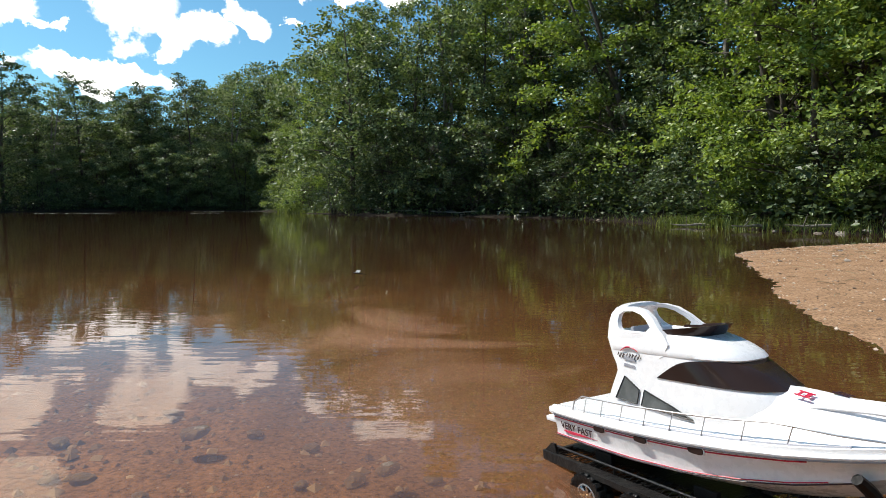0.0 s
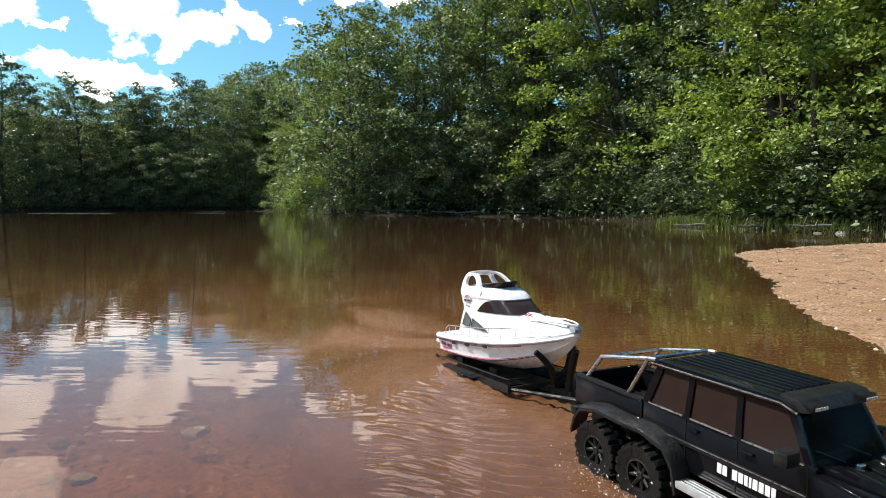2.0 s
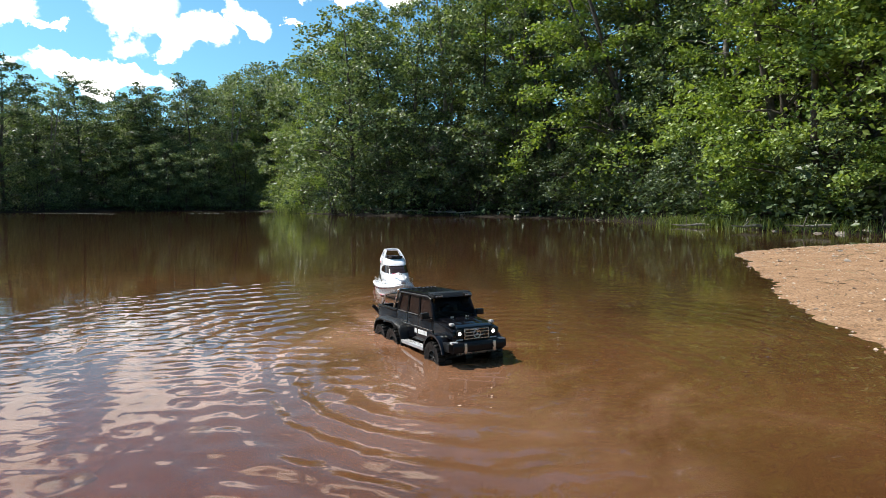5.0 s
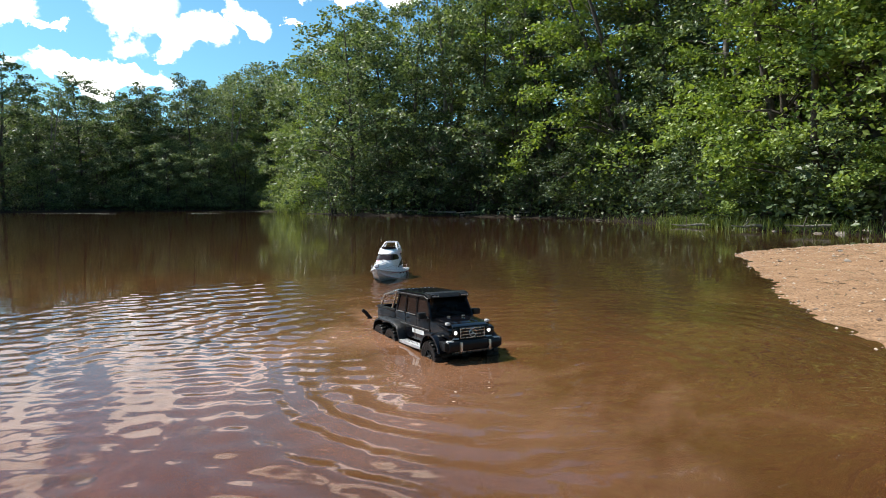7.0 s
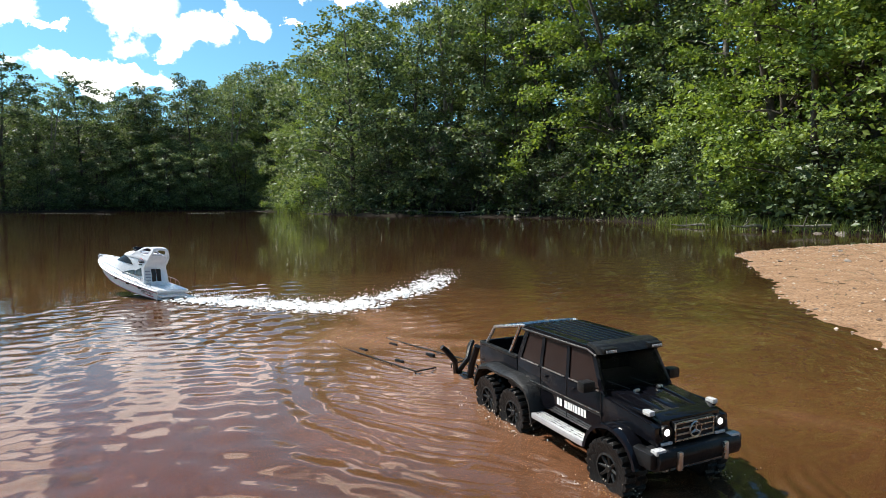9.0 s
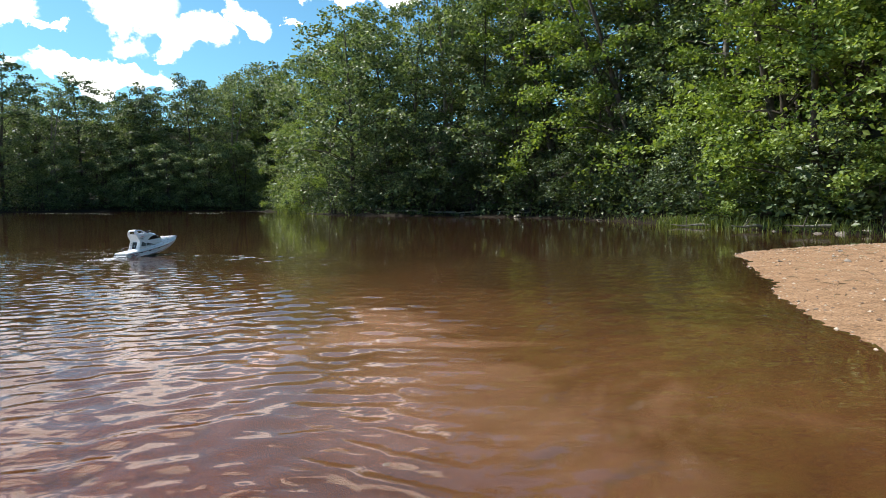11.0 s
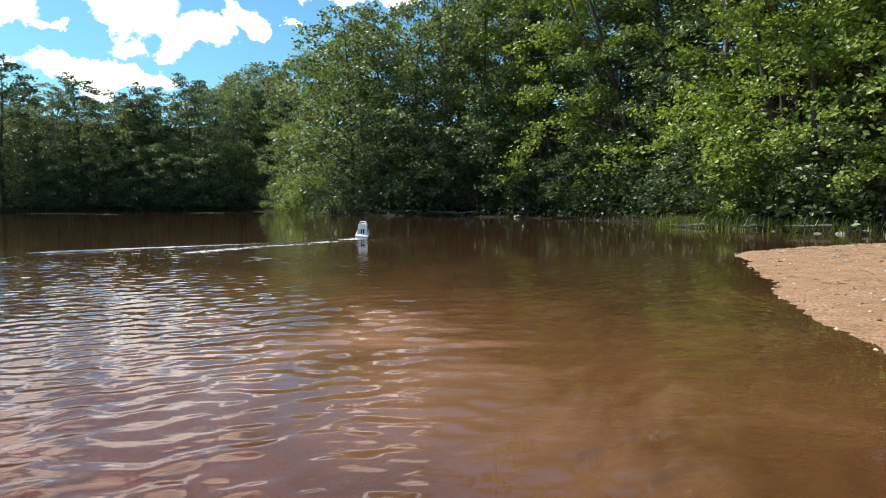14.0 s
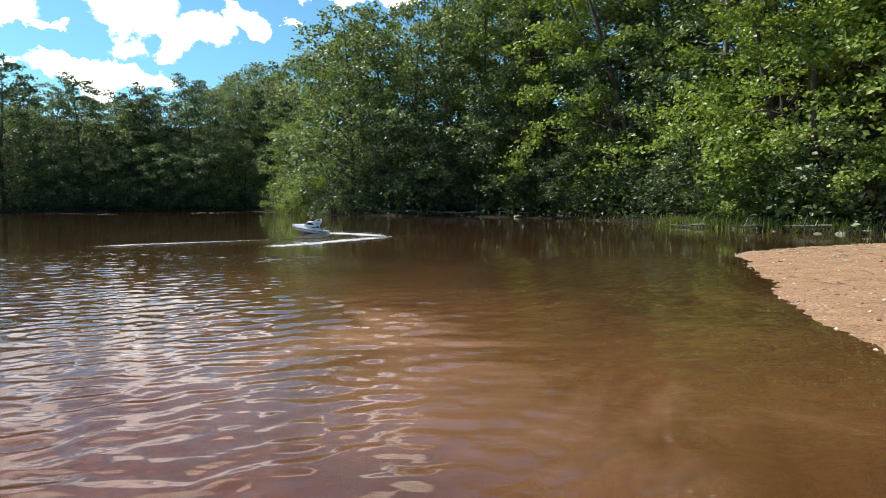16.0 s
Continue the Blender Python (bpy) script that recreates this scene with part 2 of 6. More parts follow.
def tube_arrays(points, radii, sides=6):
    """Vertices and faces of a tapering tube along points, with closed ends."""
    V, F = [], []
    n = len(points)
    pts = [Vector(p) for p in points]
    for i, p in enumerate(pts):
        d = (pts[min(i + 1, n - 1)] - pts[max(i - 1, 0)]).normalized()
        a = d.cross(Vector((0.31, 0.17, 0.93)) if abs(d.z) < 0.9 else Vector((1, 0.1, 0))).normalized()
        b = d.cross(a)
        r = radii[i] if hasattr(radii, "__len__") else radii
        for k in range(sides):
            th = 2 * math.pi * k / sides
            V.append(p + (a * math.cos(th) + b * math.sin(th)) * r)
    for i in range(n - 1):
        for k in range(sides):
            k2 = (k + 1) % sides
            F.append((i * sides + k, i * sides + k2, (i + 1) * sides + k2, (i + 1) * sides + k))
    F.append(tuple(range(sides))[::-1])
    F.append(tuple(range((n - 1) * sides, n * sides)))
    return V, F


def tube(bm, points, radii, sides=8):
    V, F = tube_arrays(points, radii, sides)
    vs = [bm.verts.new(v) for v in V]
    for q in F:
        bm.faces.new([vs[i] for i in q])


# ---- the pond, its shores and the ground ----
# outline of the water, anticlockwise, from the beach in front of the camera
SHORE = [(-40, 0.2), (-12, 0.15), (-3, 0.25), (-1, 0.32), (0.3, 0.36), (1.0, 0.6), (1.35, 1.2), (1.58, 2.0), (1.9, 3.2), (2.22, 4.02), (2.6, 4.9),
         (3.0, 5.85), (3.22, 6.35), (3.6, 6.75), (4.3, 7.2), (5.2, 7.75), (6.6, 8.3), (9.0, 8.7), (12.5, 9.0), (14, 9.4), (12.5, 10.0), (9.0, 9.9), (7.3, 10.2), (6.75, 11.2),
         (6.1, 14.3), (5.6, 18.0), (4.2, 23.0), (0.5, 26.6), (-4.2, 28.6), (-7.4, 33.0), (-10.4, 39.5), (-15, 46.5), (-26, 45.0), (-33, 31), (-42, 22)]
SH = np.array(SHORE, float)


def shore_distance(x, y):
    """Signed distance to the shore line: positive on land."""
    x, y = np.asarray(x, float), np.asarray(y, float)
    best = np.full(x.shape, 1e9)
    inside = np.zeros(x.shape, bool)
    for (ax, ay), (bx, by) in zip(SH, np.roll(SH, -1, 0)):
        ex, ey = bx - ax, by - ay
        t = np.clip(((x - ax) * ex + (y - ay) * ey) / (ex * ex + ey * ey), 0, 1)
        best = np.minimum(best, np.hypot(x - ax - t * ex, y - ay - t * ey))
        cross = (ay > y) != (by > y)
        with np.errstate(divide="ignore", invalid="ignore"):
            xi = ax + (y - ay) * ex / (ey if ey else 1e-9)
        inside ^= cross & (x < xi)
    return np.where(inside, -best, best)


def ground_height(x, y):
    x, y = np.asarray(x, float), np.asarray(y, float)
    d = shore_distance(x, y) + 0.05 * np.sin(3.1 * x + 1.0) * np.sin(2.7 * y) + 0.02 * np.sin(9 * x + 4 * y)
    wob = 0.5 * np.sin(x * 1.7 + 0.4) * np.sin(y * 1.3 + 1.0) + 0.3 * np.sin(x * 4.1 + y * 2.3)
    bed = -0.085 * (1 - np.exp(np.minimum(d, 0) / 0.9)) - 0.035 * np.maximum(-d - 0.6, 0) ** 0.9
    bed = np.maximum(bed, -1.2) + 0.006 * wob * np.clip(-d, 0, 1)
    beach = 0.075 * (1 - np.exp(-np.maximum(d, 0) / 0.9)) + 0.018 * np.maximum(d, 0) + 0.012 * wob * np.clip(d, 0, 1)
    bank = 0.20 * (1 - np.exp(-np.maximum(d, 0) / 0.8)) + 0.055 * np.maximum(d, 0) + 0.45 * np.maximum(d - 14.0, 0) * np.clip((y - 12) / 8, 0, 1) + 0.06 * wob * np.clip(d, 0, 1)
    wild = np.clip((y - 0.16 * x - 8.0) / 1.2, 0, 1)
    wild = np.maximum(wild, np.clip((np.abs(x) - 14) / 6, 0, 1))
    land = np.minimum(beach * (1 - wild) + bank * wild, 11.0)
    return np.where(d > 0, land, bed)


def graded(lo, hi, fine_lo, fine_hi, step, growth=1.16):
    v = list(np.arange(fine_lo, fine_hi, step))
    s, x = step, v[-1]
    while x < hi:
        s *= growth
        x += s
        v.append(min(x, hi))
    s, x = step, v[0]
    while x > lo:
        s *= growth
        x -= s
        v.insert(0, max(x, lo))
    return np.array(v)


def build_ground():
    xs = graded(-700, 700, -2.6, 7.5, 0.055)
    ys = graded(-500, 900, 0.0, 10.5, 0.055)
    X, Y = np.meshgrid(xs, ys)
    Z = ground_height(X, Y)
    rng = np.random.default_rng(3)
    Z += np.where((np.abs(X - 3) < 6) & (Y < 11) & (Y > 0), rng.normal(0, 0.0022, X.shape), 0)
    n, mrow = len(xs), len(ys)
    V = np.stack([X, Y, Z], -1).reshape(-1, 3)
    i = np.arange(n * mrow).reshape(mrow, n)
    F = np.stack([i[:-1, :-1], i[:-1, 1:], i[1:, 1:], i[1:, :-1]], -1).reshape(-1, 4)
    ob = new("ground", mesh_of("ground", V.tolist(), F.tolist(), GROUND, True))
    tagged(ob, "reddish sandy beach and pond bed under leaf-littered forest floor", "ground", kind="structure")


def build_water():
    xs = graded(-46, 16, -3, 6, 0.25)
    ys = graded(-0.5, 50, 0, 9, 0.25)
    V = [(x, y, 0.0) for y in ys for x in xs]
    n = len(xs)
    F = [(j * n + i, j * n + i + 1, (j + 1) * n + i + 1, (j + 1) * n + i) for j in range(len(ys) - 1) for i in range(n - 1)]
    ob = new("water", mesh_of("water", V, F, WATER, True))
    tagged(ob, "brown muddy pond water mirroring trees and clouds", "water", kind="structure")
    return ob


build_ground()
water = build_water()


# ---- trees ----
def leaf_cloud(rng, centres, spread, per, size, flat=0.5, outward=0.7):
    """Many small folded leaves round the given centres, as arrays."""
    c = np.repeat(np.asarray(centres), per, 0)
    n = len(c)
    p = c + rng.normal(0, 1, (n, 3)) * np.array([spread, spread, spread * flat])
    d = rng.normal(0, 1, (n, 3))
    d[:, 2] = d[:, 2] * 0.5 - 0.25
    d /= np.linalg.norm(d, axis=1, keepdims=True)
    u = rng.normal(0, 1, (n, 3)) * 0.75
    u[:, 2] += 0.9
    away = p * np.array([1.0, 1.0, 0.0])
    u += outward * away / (np.linalg.norm(away, axis=1, keepdims=True) + 1e-6)
    s = np.cross(d, u)
    s /= np.linalg.norm(s, axis=1, keepdims=True) + 1e-9
    L = size * rng.uniform(0.6, 1.3, (n, 1))
    nrm = np.cross(s, d)
    a, b = p - d * L * 0.5, p + d * L * 0.5
    l, r = p + s * L * 0.33 + nrm * L * 0.08, p - s * L * 0.33 + nrm * L * 0.08
    V = np.stack([a, l, b, r], 1).reshape(-1, 3)
    F = np.arange(4 * n).reshape(-1, 4)
    return V, F


def tree(rng, height, radius, low, leaf, boughs, sprays, per, leaf_mat, bark, stems=1, spread=0.16):
    """A broadleaf tree at the origin: trunk, limbs that end in separate boughs, each a shell of dense leaf sprays."""
    root = new("tree")
    TV, TF = [], []

    def add(points, radii, sides):
        V, F = tube_arrays(points, radii, sides)
        o = len(TV)
        TV.extend(V)
        TF.extend(tuple(i + o for i in q) for q in F)

    trunks = []
    r0 = height * 0.011 + 0.02
    for s in range(stems):
        lean = rng.normal(0, 0.04 if stems == 1 else 0.12, 2)
        pts = [Vector((lean[0] * height * u + 0.10 * math.sin(5 * u + s), lean[1] * height * u + 0.10 * math.cos(4 * u + s), u * height * 0.95 - 0.25 * (u == 0))) for u in np.linspace(0, 1, 9)]
        add(pts, [r0 * (1 - 0.88 * i / 8) * (1.35 if i == 0 else 1) for i in range(9)], 7)
        trunks.append(pts)
    centres = []
    turn = rng.uniform(0, 6.28)
    for k in range(boughs):
        u = (k + rng.uniform(0.1, 0.9)) / boughs
        z = low + (height - low) * u ** 0.92
        pts = trunks[k % stems]
        w = min(0.97, max(0.03, z / height - rng.uniform(0.02, 0.10)))
        j = min(int(w * 8), 7)
        base = pts[j].lerp(pts[j + 1], w * 8 - j)
        prof = math.sqrt(max(0.03, 1 - ((u - 0.34) / 0.70) ** 2))
        az = turn + k * 2.39996 + rng.normal(0, 0.35)
        reach = radius * prof * rng.uniform(0.45, 1.12)
        tip = Vector((base.x + math.cos(az) * reach, base.y + math.sin(az) * reach, z))
        mid = base.lerp(tip, 0.5) + Vector((0, 0, 0.10 * reach))
        add([base, mid, tip], [r0 * 0.32 * (1.1 - u), r0 * 0.2 * (1.1 - u), 0.006], 5)
        size = radius * (0.17 + 0.13 * prof) * rng.uniform(0.7, 1.3)
        d = rng.normal(0, 1, (sprays, 3))
        d[:, 2] = d[:, 2] * 0.8 + 0.45
        d[:, 0] += 0.5 * math.cos(az)
        d[:, 1] += 0.5 * math.sin(az)
        d /= np.linalg.norm(d, axis=1, keepdims=True)
        d *= size * rng.uniform(0.45, 1.1, (sprays, 1))
        centres.append(np.array(tip) * np.array([0.92, 0.92, 1]) + d * np.array([1.25, 1.25, 0.75]))
    trunk = new("trunk", mesh_of("trunk", TV, TF, bark, True))
    trunk.parent = root
    V, F = leaf_cloud(rng, np.concatenate(centres), spread, per, leaf, 0.5)
    V[:, 2] = np.maximum(V[:, 2], 0.05)
    crown = new("crown", mesh_of("crown", V.tolist(), F.tolist(), leaf_mat))
    crown.parent = root
    return root


def plant_forest():
    rng = np.random.default_rng(11)
    kinds = {
        "broad": tree(rng, 10.0, 2.8, 0.4, 0.17, 46, 8, 26, LEAF, BARK, 1, 0.19),
        "tall": tree(rng, 11.5, 2.2, 1.0, 0.145, 40, 8, 28, LEAF, PALE_BARK, 2, 0.18),
        "light": tree(rng, 9.0, 2.3, 0.6, 0.13, 38, 9, 34, LEAF_LIGHT, BARK, 2, 0.16),
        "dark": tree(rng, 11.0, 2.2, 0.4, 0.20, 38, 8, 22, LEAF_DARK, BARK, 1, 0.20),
        "near": tree(rng, 7.5, 2.2, 0.3, 0.092, 46, 11, 40, LEAF_LIGHT, BARK, 3, 0.12),
        "willow": tree(rng, 6.0, 2.4, 0.15, 0.15, 36, 8, 26, LEAF, BARK, 3, 0.17),
        "bush": tree(rng, 2.4, 1.3, 0.1, 0.085, 16, 8, 36, LEAF, BARK, 3, 0.11),
        "light_bush": tree(rng, 1.9, 1.2, 0.05, 0.085, 15, 8, 36, LEAF_LIGHT, BARK, 3, 0.10),
        # these two get dark leaves in place of shade along the bank's foot
        "shade_toned_bush": tree(rng, 2.4, 1.3, 0.1, 0.10, 15, 7, 26, LEAF_DARK, BARK, 3, 0.12),
        "shade_toned_tree": tree(rng, 6.0, 2.4, 0.5, 0.14, 36, 7, 26, LEAF_DARK, BARK, 3, 0.16),
        "sparse": tree(rng, 12.0, 1.5, 3.0, 0.16, 20, 5, 18, LEAF, PALE_BARK, 1, 0.18),
    }
    labels = {
        "broad": ("tall broadleaf tree with dense dark green leaves beside the pond", "tree"),
        "tall": ("slender two-stemmed tree with pale bark and green leaves", "tree"),
        "light": ("sunlit yellow-green broadleaf tree in the forest", "tree"),
        "dark": ("narrow dark green forest tree, leaves darkened for the wood's shade", "tree"),
        "near": ("bright green leafy tree leaning over the bank", "tree"),
        "willow": ("low spreading green tree hanging over the water", "tree"),
        "bush": ("green leafy bush on the bank", "bush"),
        "light_bush": ("yellow-green sunlit bush at the water's edge", "bush"),
        "shade_toned_bush": ("bush with leaves coloured dark green for the bank's shade", "bush"),
        "shade_toned_tree": ("low tree over the bank, leaves coloured dark green for shade", "tree"),
        "sparse": ("thin tall tree with sparse leaves and pale trunk", "tree"),
    }
    used = set()

    def put(kind, x, y, scale=1.0, turn=None):
        g = float(ground_height(x, y))
        m = pose(x, y, g - 0.03, 0, 0, rng.uniform(0, 360) if turn is None else turn)
        ob = kinds[kind]
        if kind in used:
            ob = copy_thing(ob, m)
        else:
            used.add(kind)
            ob.matrix_basis = m
        s = scale * rng.uniform(0.93, 1.08) * (0.90 if x < -22 and y > 44 else 1.0)
        ob.scale = (s * rng.uniform(0.95, 1.1), s * rng.uniform(0.95, 1.1), s)
        ob.name = labels[kind][1]
        tagged(ob, labels[kind][0], labels[kind][1], "trees round the pond" if labels[kind][1] == "tree" else "bushes on the bank")

    # main stand in the middle
    for k, x, y, s in (("broad", -4.6, 31.0, 1.03), ("broad", -1.6, 30.0, 1.0), ("tall", 0.6, 30.0, 1.0), ("broad", 2.0, 27.6, 1.0),
                       ("tall", 4.0, 27.0, 1.02), ("light", 4.8, 24.4, 1.1), ("tall", 6.3, 23.0, 1.0), ("light", 7.0, 20.2, 1.12), ("dark", 8.3, 21.0, 1.0),
                       ("broad", -4.9, 37.0, 1.0), ("light", -8.9, 42.0, 1.0), ("broad", -10.8, 46, 0.98), ("broad", -12.8, 51.5, 1.22), ("light", -14.6, 50, 1.15), ("dark", -15.5, 51.5, 0.96),
                       ("tall", -18.2, 50.0, 0.92), ("dark", -20.5, 49.5, 0.92), ("broad", -23.0, 51, 0.9), ("dark", -26.0, 48.5, 1.0), ("dark", -28.6, 47.5, 1.02), ("tall", -30.0, 45, 0.95),
                       ("dark", -30.8, 41.5, 0.9), ("sparse", -33.0, 41.5, 0.86), ("dark", -34.5, 38, 0.86), ("broad", -37, 36, 0.8), ("dark", -38, 31, 0.8),
                       ("willow", -12.6, 48.0, 0.9), ("willow", -16.5, 48.5, 0.8), ("willow", -22, 47.5, 0.8),
                       ("tall", 8.0, 17.6, 0.95), ("near", 8.6, 14.8, 1.3), ("near", 8.9, 12.9, 1.35), ("light", 10.2, 16.8, 1.0), ("near", 10.4, 13.2, 1.45),
                       ("near", 11.4, 11.9, 1.35), ("near", 8.0, 12.4, 1.1), ("dark", 10.6, 19.5, 1.0), ("broad", 13.5, 15.5, 1.0), ("light", 14.5, 12.5, 1.0)):
        put(k, x, y, s)
    # rows behind
    for k, x, y, s in (("dark", -2.8, 34, 0.98), ("dark", 0.3, 33.5, 1.05), ("tall", 3.0, 32, 1.1), ("dark", 5.6, 29, 1.05), ("dark", 8.0, 26, 1.05), ("tall", 9.6, 24, 1.0), ("broad", 11.5, 22.5, 1.05),
                       ("dark", 13.5, 19.5, 1.0), ("light", 16.0, 17.5, 1.1), ("light", 17, 13, 1.1), ("dark", -6.0, 42, 1.0), ("dark", -8.5, 48, 1.05), ("broad", -16.8, 55, 1.24), ("broad", -10.4, 50.5, 1.2), ("broad", -20, 57, 1.15), ("dark", -23, 57, 1.05),
                       ("dark", -28, 55, 1.0), ("dark", -34, 48, 1.0), ("dark", -31, 57, 1.0), ("broad", -33.5, 53.5, 1.0), ("broad", -30.6, 50.5, 0.95), ("broad", -25.6, 54, 1.02), ("dark", -24.0, 50.2, 0.95), ("willow", -28.0, 48.5, 1.2), ("willow", -24.5, 48.8, 1.2), ("willow", -31.4, 45.5, 1.2), ("broad", -29.0, 52.5, 0.95), ("dark", -26, 61, 1.05), ("broad", -21, 62, 1.1), ("dark", -36, 52, 0.95), ("dark", -17, 60, 1.1), ("tall", 15.5, 24, 1.1), ("broad", 7.5, 33, 1.2), ("broad", 12.5, 29, 1.2), ("broad", -1.0, 36.0, 1.1), ("broad", 2.4, 35.0, 1.12), ("broad", 4.9, 31.5, 1.12), ("broad", -3.4, 38.5, 1.0), ("dark", 10.2, 26.5, 1.1)):
        put(k, x, y, s)
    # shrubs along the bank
    for k, x, y, s in (("shade_toned_bush", -5.6, 30.2, 1.0), ("light_bush", -7.7, 34.6, 1.1), ("light_bush", -8.5, 36.0, 1.1), ("shade_toned_bush", -3.0, 29.6, 0.9), ("shade_toned_bush", -0.6, 28.3, 0.9), ("shade_toned_bush", 1.4, 27.0, 0.9), ("shade_toned_bush", 3.6, 25.0, 0.9),
                       ("shade_toned_bush", 5.3, 22.0, 0.9), ("shade_toned_tree", 6.6, 19.8, 0.55), ("shade_toned_bush", 6.6, 17.4, 0.7), ("shade_toned_bush", 7.0, 15.6, 0.7), ("light_bush", 7.3, 13.4, 0.8), ("bush", 7.7, 11.9, 0.8), ("light_bush", 8.3, 11.0, 0.75),
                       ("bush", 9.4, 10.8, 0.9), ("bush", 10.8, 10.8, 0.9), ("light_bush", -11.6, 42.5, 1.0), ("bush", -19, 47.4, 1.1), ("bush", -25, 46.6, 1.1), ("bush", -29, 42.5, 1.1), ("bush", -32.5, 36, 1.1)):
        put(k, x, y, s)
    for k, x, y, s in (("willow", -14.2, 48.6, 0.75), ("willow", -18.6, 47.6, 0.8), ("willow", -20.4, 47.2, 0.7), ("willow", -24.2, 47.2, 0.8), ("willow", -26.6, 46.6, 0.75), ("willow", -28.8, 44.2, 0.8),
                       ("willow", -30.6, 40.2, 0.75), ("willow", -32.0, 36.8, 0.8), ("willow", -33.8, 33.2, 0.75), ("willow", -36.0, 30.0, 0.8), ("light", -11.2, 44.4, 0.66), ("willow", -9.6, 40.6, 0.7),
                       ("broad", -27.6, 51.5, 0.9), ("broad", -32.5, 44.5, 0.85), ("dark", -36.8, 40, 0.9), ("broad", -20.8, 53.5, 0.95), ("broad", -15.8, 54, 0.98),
                       ("shade_toned_tree", 3.2, 26.0, 0.8), ("shade_toned_tree", 0.0, 28.4, 0.8), ("shade_toned_tree", -2.6, 30.1, 0.8), ("shade_toned_tree", 5.6, 22.6, 0.7), ("shade_toned_tree", 7.9, 18.4, 0.8)):
        put(k, x, y, s)
    # unseen trees to the sides and behind the camera, added to darken reflections
    for i in range(24):
        a = radians(168 + i * 9.1)
        d = 11 + 6 * rng.random()
        x, y = d * 1.05 * math.cos(a), -6 + d * math.sin(a)
        if shore_distance(np.array([x]), np.array([y]))[0] > 1.5:
            put(("broad", "dark", "tall")[i % 3], x, y, 0.9)



def undergrowth():
    """Low leafy growth, dead sticks and grass tufts on the far bank."""
    rng = np.random.default_rng(5)
    far = SH[21:34]
    seg = np.diff(far, axis=0)
    ln = np.hypot(seg[:, 0], seg[:, 1])
    cum = np.concatenate([[0], np.cumsum(ln)])

    def spots(n, d0, d1):
        q = rng.uniform(0, cum[-1], n)
        i = np.clip(np.searchsorted(cum, q) - 1, 0, len(seg) - 1)
        u = ((q - cum[i]) / ln[i])[:, None]
        side = np.stack([seg[i, 1] / ln[i], -seg[i, 0] / ln[i]], -1)
        d = (d0 + (d1 - d0) * rng.random(n) ** 1.5)[:, None]
        p = far[i] + seg[i] * u + side * d
        other = far[i] + seg[i] * u - side * d
        bad = shore_distance(p[:, 0], p[:, 1]) < 0
        p[bad] = other[bad]
        return p[:, 0], p[:, 1], ground_height(p[:, 0], p[:, 1])
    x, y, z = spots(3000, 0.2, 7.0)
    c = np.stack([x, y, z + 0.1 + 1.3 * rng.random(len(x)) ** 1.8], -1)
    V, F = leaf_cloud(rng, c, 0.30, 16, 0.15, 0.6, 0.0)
    # dark leaf colour stands for the shaded gaps between the trunks
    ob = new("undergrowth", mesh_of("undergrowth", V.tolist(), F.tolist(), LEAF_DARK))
    tagged(ob, "low undergrowth coloured dark for the shade between the trunks", "undergrowth", kind="stuff")
    # grass and reeds at the water's edge
    V, F = [], []

    def blade(x, y, z, h, lean, w):
        a = rng.uniform(0, 2 * math.pi)
        dx, dy = math.cos(a), math.sin(a)
        o = len(V)
        V.extend([(x - dy * w, y + dx * w, z), (x + dy * w, y - dx * w, z), (x + dx * lean * 0.4 + dy * w * 0.7, y + dy * lean * 0.4 - dx * w * 0.7, z + h * 0.6), (x + dx * lean * 0.4 - dy * w * 0.7, y + dy * lean * 0.4 + dx * w * 0.7, z + h * 0.6), (x + dx * lean, y + dy * lean, z + h)])
        F.extend([(o, o + 1, o + 2, o + 3), (o + 3, o + 2, o + 4)])
    for x, y, z in zip(*spots(2600, 0.0, 0.7)):
        blade(x, y, z - 0.03, rng.uniform(0.08, 0.30), rng.uniform(0.02, 0.2), 0.008)
    for _ in range(2600):
        t_ = rng.random()
        x, y = -10.6 + 3.2 * t_ + rng.normal(0, 0.3), 39.6 - 6.2 * t_ + rng.normal(0, 0.5)
        blade(x, y, -0.05, rng.uniform(0.15, 0.75) * rng.uniform(0.5, 1.0), rng.uniform(0.05, 0.4), 0.014)
    for _ in range(3000):
        t_ = rng.random()
        x, y = 5.9 + 1.6 * t_ + rng.normal(0, 0.25), 15.2 - 4.6 * t_ + rng.normal(0, 0.35)
        blade(x, y, -0.05, rng.uniform(0.12, 0.38), rng.uniform(0.03, 0.22), 0.008)
    ob = new("reeds", mesh_of("reeds", V, F, REED))
    tagged(ob, "bright green reeds and grass at the water's edge", "reeds", kind="stuff")
    # dead branches and logs lying on the bank
    for x, y, L, a, lift in ((-3.4, 29.2, 2.2, 10, 0.15), (-1.0, 28.1, 1.8, 160, 0.1), (1.5, 26.4, 2.4, 150, 0.12), (2.6, 25.6, 1.5, 20, 0.2), (3.6, 24.5, 2.0, 130, 0.1), (4.6, 22.6, 1.6, 100, 0.15),
                             (6.2, 13.6, 0.9, 165, 0.16), (6.4, 13.3, 0.7, 40, 0.14), (6.6, 12.2, 0.8, 200, 0.12), (-2.2, 28.7, 1.3, 60, 0.2), (0.6, 27.2, 1.4, 200, 0.15), (7.2, 10.9, 0.8, 170, 0.08)):
        bm = bmesh.new()
        ca, sa = math.cos(radians(a)), math.sin(radians(a))
        g = float(ground_height(x, y))
